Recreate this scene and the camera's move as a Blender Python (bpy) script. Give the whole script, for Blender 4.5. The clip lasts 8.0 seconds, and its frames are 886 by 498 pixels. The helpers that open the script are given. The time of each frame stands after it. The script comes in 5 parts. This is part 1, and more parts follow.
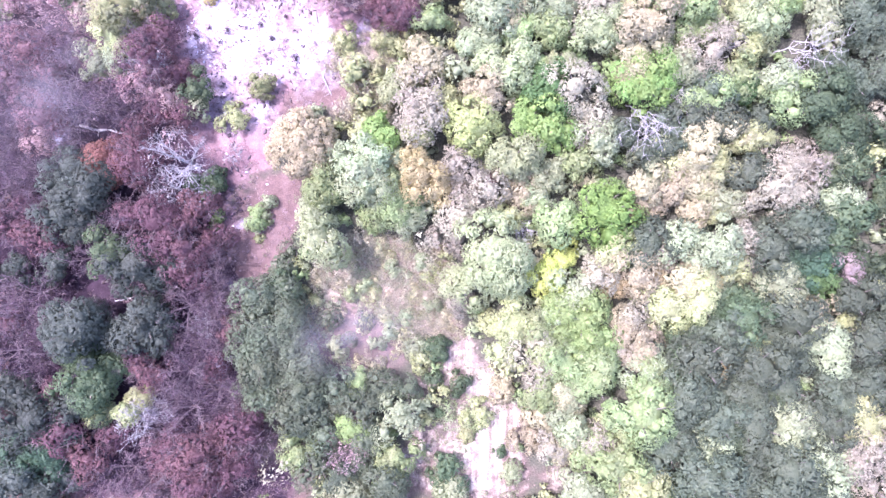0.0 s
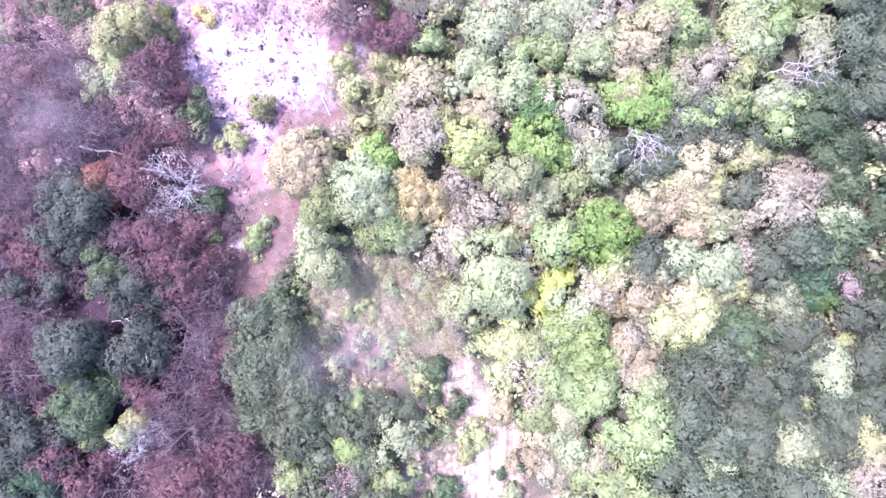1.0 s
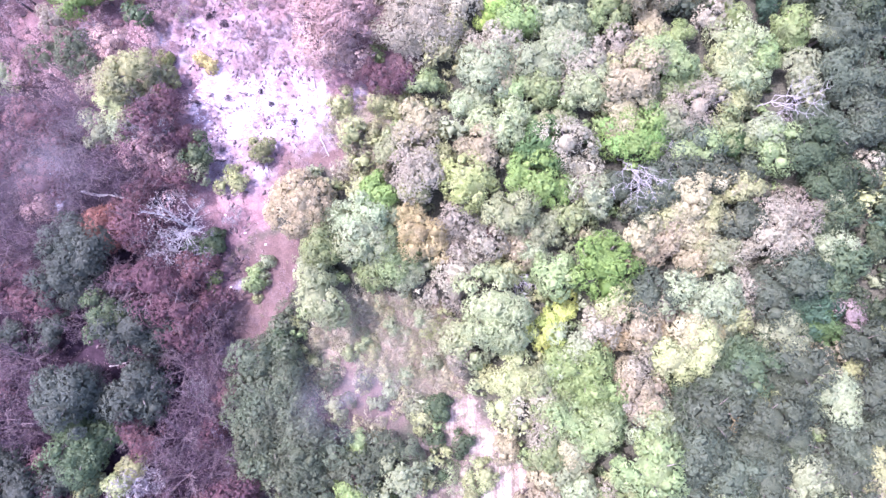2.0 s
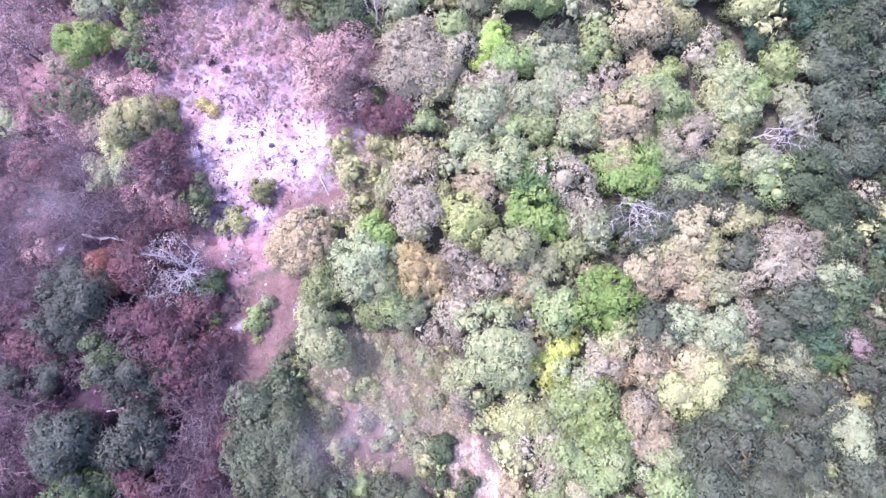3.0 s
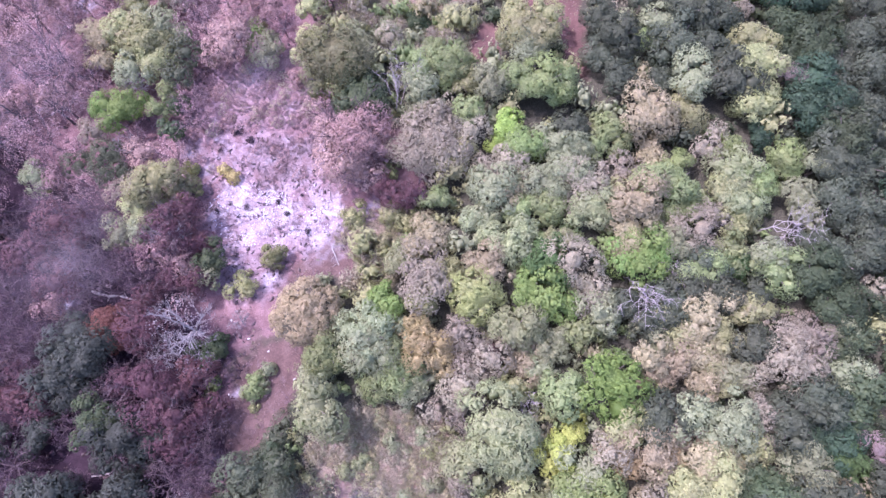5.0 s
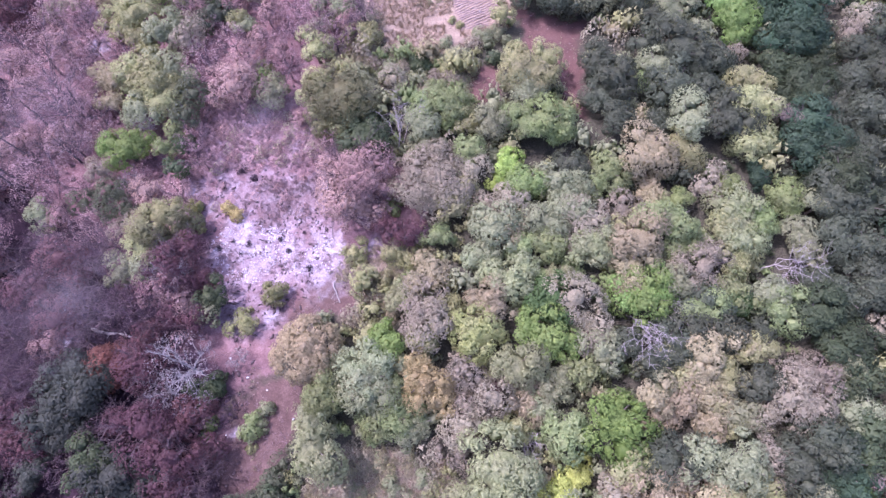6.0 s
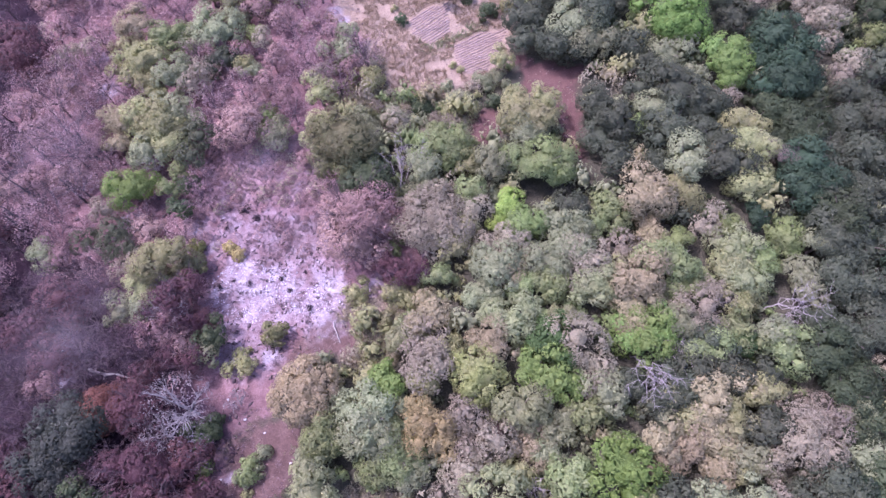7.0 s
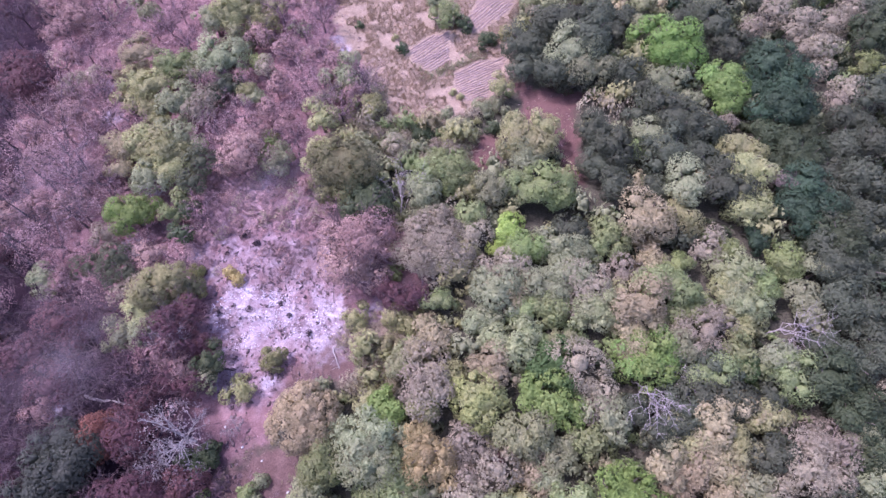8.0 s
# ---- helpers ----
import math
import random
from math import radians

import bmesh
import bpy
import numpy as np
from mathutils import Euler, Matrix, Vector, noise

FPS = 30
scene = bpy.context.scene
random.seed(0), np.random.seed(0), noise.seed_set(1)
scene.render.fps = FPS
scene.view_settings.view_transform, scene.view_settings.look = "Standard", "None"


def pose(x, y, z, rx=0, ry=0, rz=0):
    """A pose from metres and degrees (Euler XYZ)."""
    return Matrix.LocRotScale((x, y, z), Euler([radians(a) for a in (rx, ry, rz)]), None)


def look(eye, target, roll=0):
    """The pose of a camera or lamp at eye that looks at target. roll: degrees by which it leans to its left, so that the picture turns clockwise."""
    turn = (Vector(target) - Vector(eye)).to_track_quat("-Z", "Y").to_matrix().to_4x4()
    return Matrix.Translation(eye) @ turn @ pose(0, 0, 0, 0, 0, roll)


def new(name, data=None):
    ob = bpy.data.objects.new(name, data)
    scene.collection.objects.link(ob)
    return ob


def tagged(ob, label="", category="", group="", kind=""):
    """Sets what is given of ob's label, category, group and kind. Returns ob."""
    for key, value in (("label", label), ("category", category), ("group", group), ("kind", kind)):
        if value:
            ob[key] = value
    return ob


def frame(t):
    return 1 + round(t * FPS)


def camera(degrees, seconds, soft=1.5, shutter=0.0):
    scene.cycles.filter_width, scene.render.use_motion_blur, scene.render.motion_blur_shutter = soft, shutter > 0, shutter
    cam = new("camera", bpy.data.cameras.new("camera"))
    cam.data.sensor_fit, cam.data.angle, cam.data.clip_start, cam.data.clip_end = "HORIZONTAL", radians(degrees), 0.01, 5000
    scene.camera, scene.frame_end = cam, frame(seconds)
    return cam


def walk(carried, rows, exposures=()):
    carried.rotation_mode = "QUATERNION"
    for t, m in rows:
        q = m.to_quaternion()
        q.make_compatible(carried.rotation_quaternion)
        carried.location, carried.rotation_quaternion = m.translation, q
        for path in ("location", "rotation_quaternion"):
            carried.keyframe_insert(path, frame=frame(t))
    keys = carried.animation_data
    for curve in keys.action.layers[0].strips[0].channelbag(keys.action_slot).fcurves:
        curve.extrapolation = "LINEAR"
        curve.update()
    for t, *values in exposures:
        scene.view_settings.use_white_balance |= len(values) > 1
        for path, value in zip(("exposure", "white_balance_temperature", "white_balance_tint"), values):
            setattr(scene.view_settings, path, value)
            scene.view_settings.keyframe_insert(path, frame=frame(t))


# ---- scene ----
cam = camera(77.95, 8.0, soft=1.45)
EYE = (0.0, 0.0, 68)
ROWS = (
    (0, 0, 0, 0),
    (0.5, 0.29, -0.11, -0.09),
    (1, 2.02, -0.16, -0.16),
    (1.5, 3.94, -0.17, -0.49),
    (2.8, 8.9, 0.03, -2.50),
    (3, 9.67, 0.05, -2.41),
    (3.5, 11.61, 0.07, -1.44),
    (4, 13.56, 0.15, -0.21),
    (4.5, 15.56, 0.17, 0.38),
    (6, 21.42, 0.32, 0.73),
    (6.5, 23.48, 0.39, 0.74),
    (7, 25.54, 0.42, 0.78),
    (7.5, 27.7, 0.43, 0.77),
    (8, 28.14, 0.44, 0.77),
)

EXPOSURES = ((0.0, 2.76, 5420, 36), (1.7, 2.66, 5420, 37), (2.8, 2.40, 5430, 39), (4.0, 2.08, 5480, 42), (5.8, 1.68, 5520, 45), (8.0, 1.43, 5580, 48))
walk(cam, [(t, pose(*EYE, rx, ry, rz)) for t, rx, ry, rz in ROWS], EXPOSURES)

# ---- light ----
SUN_ELEVATION, SUN_AZIMUTH = 58.0, -64.0     # degrees; azimuth clockwise from +y
world = bpy.data.worlds.new("world")
scene.world = world
world.use_nodes = True
wn = world.node_tree.nodes
sky = wn.new("ShaderNodeTexSky")
sky.sky_type, sky.sun_disc = "NISHITA", False
sky.sun_elevation, sky.sun_rotation = radians(SUN_ELEVATION), radians(SUN_AZIMUTH)
sky.dust_density = 3.0
world.node_tree.links.new(sky.outputs[0], wn["Background"].inputs[0])
wn["Background"].inputs[1].default_value = 0.15
sun_data = bpy.data.lights.new("sun", "SUN")
sun_data.energy, sun_data.angle, sun_data.color = 2.0, radians(0.8), (1.0, 0.96, 0.91)
sun = new("sun", sun_data)
ce, se = math.cos(radians(SUN_ELEVATION)), math.sin(radians(SUN_ELEVATION))
SUN_FROM = Vector((math.sin(radians(SUN_AZIMUTH)) * ce, math.cos(radians(SUN_AZIMUTH)) * ce, se))
sun.matrix_world = look(SUN_FROM * 150, (0, 0, 0))

rng = np.random.default_rng(7)
rnd = random.Random(11)


# ---- small helpers ----
def mesh_of(name, verts, faces, smooth=False, normals=None):
    """A mesh from numpy arrays: verts (n, 3), faces (m, k); normals: one for each vertex, for foliage that shades as soft clumps."""
    me = bpy.data.meshes.new(name)
    verts, faces = np.asarray(verts, np.float32), np.asarray(faces, np.int32)
    me.vertices.add(len(verts))
    me.vertices.foreach_set("co", verts.ravel())
    m, k = faces.shape
    me.loops.add(m * k)
    me.loops.foreach_set("vertex_index", faces.ravel())
    me.polygons.add(m)
    me.polygons.foreach_set("loop_start", np.arange(0, m * k, k, dtype=np.int32))
    if smooth or normals is not None:
        me.polygons.foreach_set("use_smooth", np.ones(m, bool))
    me.update(calc_edges=True)
    if normals is not None:
        me.normals_split_custom_set_from_vertices(np.asarray(normals, np.float32))
    return me


def child(name, me, material, parent, label=""):
    """One mesh object under a thing; its material sits on the object, so meshes can be shared."""
    ob = new(name, me)
    if not me.materials:
        me.materials.append(None)
    ob.material_slots[0].link = "OBJECT"
    ob.material_slots[0].material = material
    ob.parent = parent
    return tagged(ob, label)


def lattice(x, y, seed):
    """Smooth value noise in 0..1 over the plane."""
    table = np.random.default_rng(seed).random((64, 64))
    xi, yi = np.floor(x).astype(int), np.floor(y).astype(int)
    u, v = x - xi, y - yi
    u, v = u * u * (3 - 2 * u), v * v * (3 - 2 * v)
    a, b = table[xi % 64, yi % 64], table[(xi + 1) % 64, yi % 64]
    c, e = table[xi % 64, (yi + 1) % 64], table[(xi + 1) % 64, (yi + 1) % 64]
    return (a * (1 - u) + b * u) * (1 - v) + (c * (1 - u) + e * u) * v


def inside(x, y, poly):
    """Signed distance to a polygon's edge: positive inside."""
    x, y = np.asarray(x, float), np.asarray(y, float)
    best, odd = np.full(x.shape, 1e9), np.zeros(x.shape, bool)
    for (ax, ay), (bx, by) in zip(poly, poly[1:] + poly[:1]):
        dx, dy = bx - ax, by - ay
        k = np.clip(((x - ax) * dx + (y - ay) * dy) / (dx * dx + dy * dy + 1e-9), 0, 1)
        best = np.minimum(best, np.hypot(x - ax - k * dx, y - ay - k * dy))
        cross = (ay > y) != (by > y)
        odd ^= cross & (x < ax + (y - ay) * dx / (dy if abs(dy) > 1e-9 else 1e-9))
    return np.where(odd, best, -best)


def soft_mask(x, y, poly, soft=1.45, ragged=2.2, seed=3):
    wob = (lattice(x * 0.35, y * 0.35, seed) - 0.5) * ragged + (lattice(x * 1.3, y * 1.3, seed + 1) - 0.5) * ragged * 0.6
    k = np.clip((inside(x, y, poly) + wob + soft) / (2 * soft), 0, 1)
    return k * k * (3 - 2 * k)


def ground_height(x, y):
    x, y = np.asarray(x, float), np.asarray(y, float)
    return (lattice(x * 0.045 + 9, y * 0.045 + 5, 21) - 0.5) * 1.6 + (lattice(x * 0.3, y * 0.3, 22) - 0.5) * 0.35


# ---- materials ----
def nodes_of(name):
    m = bpy.data.materials.new(name)
    m.use_nodes = True
    return m, m.node_tree.nodes, m.node_tree.links, m.node_tree.nodes["Principled BSDF"]


def ramp(nt, links, source, stops):
    r = nt.new("ShaderNodeValToRGB")
    while len(r.color_ramp.elements) < len(stops):
        r.color_ramp.elements.new(0.5)
    for e, (p, c) in zip(r.color_ramp.elements, stops):
        e.position, e.color = p, (*c, 1)
    links.new(source, r.inputs[0])
    return r.outputs[0]


def noise_at(nt, links, scale, detail=4.0, rough=0.6, coord="Object"):
    tc, n = nt.new("ShaderNodeTexCoord"), nt.new("ShaderNodeTexNoise")
    n.inputs["Scale"].default_value, n.inputs["Detail"].default_value, n.inputs["Roughness"].default_value = scale, detail, rough
    links.new(tc.outputs[coord], n.inputs["Vector"])
    return n.outputs["Fac"]


def math_node(nt, links, op, a, b):
    n = nt.new("ShaderNodeMath")
    n.operation = op
    for i, v in enumerate((a, b)):
        if isinstance(v, (int, float)):
            n.inputs[i].default_value = v
        else:
            links.new(v, n.inputs[i])
    return n.outputs[0]


def leaf_material(name, colour, second, spread=0.22, glow=0.45, dust=0.4):
    """Foliage: two leaf colours, each leaf and each tree a little different, light shining through."""
    m, nt, links, bsdf = nodes_of(name)
    geo, info = nt.new("ShaderNodeNewGeometry"), nt.new("ShaderNodeObjectInfo")
    patch = noise_at(nt, links, 0.5, 3)
    mixer = math_node(nt, links, "ADD", math_node(nt, links, "MULTIPLY", geo.outputs["Random Per Island"], 0.55),
                      math_node(nt, links, "MULTIPLY", patch, 0.55))
    col = ramp(nt, links, mixer, ((0.22, colour), (0.85, second)))
    # dry leaves and dust in drifts that run from crown to crown
    drift, tint = nt.new("ShaderNodeTexNoise"), nt.new("ShaderNodeMix")
    drift.inputs["Scale"].default_value, drift.inputs["Detail"].default_value, drift.inputs["Roughness"].default_value = 0.42, 5, 0.62
    links.new(geo.outputs["Position"], drift.inputs["Vector"])
    tint.data_type = "RGBA"
    grey = sum(colour) / 3 * 0.6 + sum(second) / 3 * 0.5
    tint.inputs[7].default_value = (grey * 1.22, grey * 1.02, grey * 0.74, 1)
    links.new(ramp(nt, links, drift.outputs["Fac"], ((0.44, (0, 0, 0)), (0.64, (dust, dust, dust)))), tint.inputs[0])
    links.new(col, tint.inputs[6])
    col = tint.outputs[2]
    value = math_node(nt, links, "ADD", math_node(nt, links, "MULTIPLY", geo.outputs["Random Per Island"], spread), 1.0 - spread * 0.5)
    value = math_node(nt, links, "MULTIPLY", value, math_node(nt, links, "ADD", math_node(nt, links, "MULTIPLY", info.outputs["Random"], 0.34), 0.84))
    speck = noise_at(nt, links, 7.0, 4, 0.75)
    value = math_node(nt, links, "MULTIPLY", value, math_node(nt, links, "ADD", math_node(nt, links, "MULTIPLY", speck, 0.6), 0.72))
    bump = nt.new("ShaderNodeBump")
    bump.inputs["Strength"].default_value, bump.inputs["Distance"].default_value = 0.2, 0.15
    links.new(speck, bump.inputs["Height"])
    links.new(bump.outputs[0], bsdf.inputs["Normal"])
    hsv = nt.new("ShaderNodeHueSaturation")
    links.new(col, hsv.inputs["Color"])
    links.new(value, hsv.inputs["Value"])
    links.new(math_node(nt, links, "ADD", math_node(nt, links, "MULTIPLY", info.outputs["Random"], 0.03), 0.485), hsv.inputs["Hue"])
    links.new(hsv.outputs[0], bsdf.inputs["Base Color"])
    bsdf.inputs["Roughness"].default_value = 0.55
    bsdf.inputs["Specular IOR Level"].default_value = 0.18
    lucent, mix = nt.new("ShaderNodeBsdfTranslucent"), nt.new("ShaderNodeMixShader")
    links.new(hsv.outputs[0], lucent.inputs["Color"])
    mix.inputs[0].default_value = glow
    links.new(bsdf.outputs[0], mix.inputs[1])
    links.new(lucent.outputs[0], mix.inputs[2])
    links.new(mix.outputs[0], nt["Material Output"].inputs["Surface"])
    return m


def bark_material(name, dark, light):
    m, nt, links, bsdf = nodes_of(name)
    n = noise_at(nt, links, 6.0, 6)
    links.new(ramp(nt, links, n, ((0.3, dark), (0.7, light))), bsdf.inputs["Base Color"])
    bump = nt.new("ShaderNodeBump")
    bump.inputs["Strength"].default_value, bump.inputs["Distance"].default_value = 0.6, 0.03
    links.new(n, bump.inputs["Height"])
    links.new(bump.outputs[0], bsdf.inputs["Normal"])
    bsdf.inputs["Roughness"].default_value = 0.85
    return m


# species: leaf colour, second leaf colour, form, label
SPECIES = {
    "lime": ((0.180, 0.235, 0.080), (0.250, 0.300, 0.115), "dense", "broadleaf tree with fresh lime green leaves in the forest"),
    "vivid": ((0.148, 0.243, 0.062), (0.227, 0.314, 0.095), "dense", "bright green leafy tree among dusty crowns"),
    "vivid2": ((0.125, 0.218, 0.050), (0.195, 0.290, 0.075), "dense", "large round tree with vivid green foliage"),
    "vivid3": ((0.176, 0.248, 0.080), (0.244, 0.300, 0.112), "dense", "pale bright green round tree beside dry scrub"),
    "yellow": ((0.255, 0.345, 0.080), (0.330, 0.420, 0.106), "dense", "young tree with yellow green new leaves"),
    "yellow2": ((0.342, 0.381, 0.093), (0.446, 0.484, 0.136), "dense", "tree with bright lemon yellow foliage"),
    "green": ((0.175, 0.227, 0.090), (0.257, 0.297, 0.124), "dense", "leafy green forest tree with uneven crown"),
    "dark": ((0.063, 0.095, 0.049), (0.102, 0.129, 0.060), "dense", "dark green bushy tree with dense leaves"),
    "deep": ((0.065, 0.125, 0.040), (0.100, 0.160, 0.055), "dense", "deep green leafy tree with lobed crown"),
    "teal": ((0.045, 0.081, 0.045), (0.068, 0.112, 0.062), "dense", "blue green broad forest tree"),
    "olive": ((0.259, 0.274, 0.118), (0.350, 0.354, 0.162), "dense", "dusty olive green tree with rounded crown"),
    "darkolive": ((0.129, 0.144, 0.066), (0.196, 0.189, 0.087), "dense", "big dark olive tree with lobed crown beside the ash"),
    "tan": ((0.267, 0.230, 0.130), (0.344, 0.299, 0.176), "dense", "beige tan tree covered in dry blossom"),
    "brown": ((0.275, 0.227, 0.104), (0.363, 0.291, 0.140), "dense", "brown olive tree with drying leaves"),
    "gold": ((0.240, 0.266, 0.094), (0.322, 0.336, 0.127), "dome", "golden olive round crowned tree"),
    "gray": ((0.200, 0.218, 0.121), (0.277, 0.295, 0.161), "dense", "grey green dusty forest tree"),
    # dull green, with some lens falloff towards the east put into its colour
    "darkgray": ((0.072, 0.087, 0.053), (0.105, 0.120, 0.074), "dense", "dull dark grey green tree on the slope"),
    "silver": ((0.216, 0.246, 0.128), (0.297, 0.326, 0.174), "dense", "silvery grey green dusty tree in the sunlit wood"),
    # green leaves with the smoke's shade put into their colour
    "shaded_green": ((0.054, 0.063, 0.048), (0.082, 0.091, 0.068), "dense", "sooty dark green tree in the burnt wood"),
    "darkgreen": ((0.049, 0.069, 0.034), (0.074, 0.093, 0.046), "dense", "dark green broad leafy tree"),
    "thicket": ((0.088, 0.103, 0.059), (0.125, 0.141, 0.081), "sparse", "thin grey green low tree on pink ground"),
    # darker, bluer copies of burnt mauve and rust: smoke shade as leaf colour
    "shaded_mauve": ((0.065, 0.040, 0.052), (0.114, 0.074, 0.087), "twig", "blackened leafless tree with dark purple twigs"),
    "shade_scorch_rust": ((0.099, 0.048, 0.054), (0.151, 0.078, 0.083), "sparse", "scorched tree with dark wine red leaves"),
    "pale": ((0.236, 0.261, 0.125), (0.307, 0.334, 0.166), "dense", "pale green light leaved tree"),
    "pink": ((0.251, 0.224, 0.151), (0.341, 0.304, 0.211), "sparse", "thin crowned tree with pinkish grey dry twigs"),
    "rose": ((0.230, 0.171, 0.154), (0.283, 0.220, 0.196), "dense", "small round tree with rosy dry foliage"),
    "rust": ((0.300, 0.195, 0.168), (0.400, 0.275, 0.240), "sparse", "scorched tree with rust red dead leaves"),
    "rust2": ((0.155, 0.060, 0.050), (0.225, 0.100, 0.080), "dome", "scorched round tree with red brown leaves"),
    "mauve": ((0.300, 0.190, 0.180), (0.410, 0.285, 0.270), "twig", "burnt leafless tree with greyish purple twigs"),
    "twig": ((0.213, 0.179, 0.179), (0.277, 0.239, 0.239), "twig", "bare tree with pale ash covered twigs"),
    "char": ((0.03, 0.022, 0.028), (0.09, 0.065, 0.075), "sparse", "charred black shrub on white ash"),
    "blossom_dome": ((0.366, 0.315, 0.164), (0.468, 0.415, 0.226), "dome", "round domed tree covered in beige blossom beside the clearing"),
    "clipped": ((0.184, 0.190, 0.080), (0.247, 0.247, 0.110), "dome", "round compact olive bush standing on white ash"),
    "amber": ((0.360, 0.290, 0.110), (0.520, 0.450, 0.200), "dense", "small amber yellow bush on white ash"),
}
CLEAN = ("darkgray", "gray", "darkgreen", "thicket", "vivid", "vivid2", "vivid3", "yellow", "yellow2", "deep", "teal", "dark", "amber", "char", "shaded_green", "rust", "rust2", "mauve", "shade_scorch_rust", "shaded_mauve", "twig")
LEAF = {k: leaf_material(k + "_leaf", v[0], v[1], dust=0.08 if k in CLEAN else 0.22) for k, v in SPECIES.items()}
BARK = bark_material("grey_brown_bark", (0.09, 0.07, 0.06), (0.22, 0.18, 0.15))
BURNT_BARK = bark_material("charred_bark", (0.05, 0.034, 0.034), (0.17, 0.115, 0.115))
PALE_BARK = bark_material("weathered_white_wood", (0.19, 0.165, 0.155), (0.40, 0.365, 0.345))
DRY_TWIG = bark_material("dry_grey_twigs", (0.17, 0.14, 0.115), (0.31, 0.265, 0.225))
CHAR_WOOD = bark_material("charred_wood", (0.025, 0.018, 0.02), (0.09, 0.07, 0.075))
TWIG_BARK = bark_material("purple_grey_twigs", (0.23, 0.135, 0.13), (0.41, 0.28, 0.275))


# ---- tree shapes ----
def unit(v):
    return v / (np.linalg.norm(v, axis=1)[:, None] + 1e-9)


def leaves(points, normals, size, seed, soft=None):
    """Leaf sprays: one pointed, tilted blade each; soft: the way the clump faces, which the shading follows in part."""
    g = np.random.default_rng(seed)
    n = len(points)
    normals = unit(normals)
    side = unit(np.cross(normals, g.normal(size=(n, 3))))
    along = np.cross(normals, side)
    s = (size * g.uniform(0.55, 1.45, n))[:, None]
    v = np.stack([points - along * s * 0.5 - side * s * 0.40, points - along * s * 0.4 + side * s * 0.40, points + along * s * 0.8 - normals * s * 0.2], 1)
    shade = normals if soft is None else unit(0.3 * normals + soft)
    return v.reshape(-1, 3), np.arange(n * 3).reshape(-1, 3), np.repeat(shade, 3, 0)


def ico(level):
    bm = bmesh.new()
    bmesh.ops.create_icosphere(bm, subdivisions=level, radius=1)
    v = np.array([p.co[:] for p in bm.verts])
    f = np.array([[p.index for p in q.verts] for q in bm.faces])
    bm.free()
    return v, f


ICO = {1: ico(1), 2: ico(2)}
OCTA = (np.array([(1, 0, 0), (-1, 0, 0), (0, 1, 0), (0, -1, 0), (0, 0, 1), (0, 0, -1)], float),
        np.array([(0, 2, 4), (2, 1, 4), (1, 3, 4), (3, 0, 4), (2, 0, 5), (1, 2, 5), (3, 1, 5), (0, 3, 5)]))


def join(parts):
    vs, fs, k = [], [], 0
    for v, f, *_ in parts:
        vs.append(v)
        fs.append(np.asarray(f) + k)
        k += len(v)
    if all(len(p) == 3 for p in parts):
        return np.concatenate(vs), np.concatenate(fs), np.concatenate([p[2] for p in parts])
    return np.concatenate(vs), np.concatenate(fs)


def foliage_mesh(name, v, f, n):
    return mesh_of(name, v, f, normals=n)


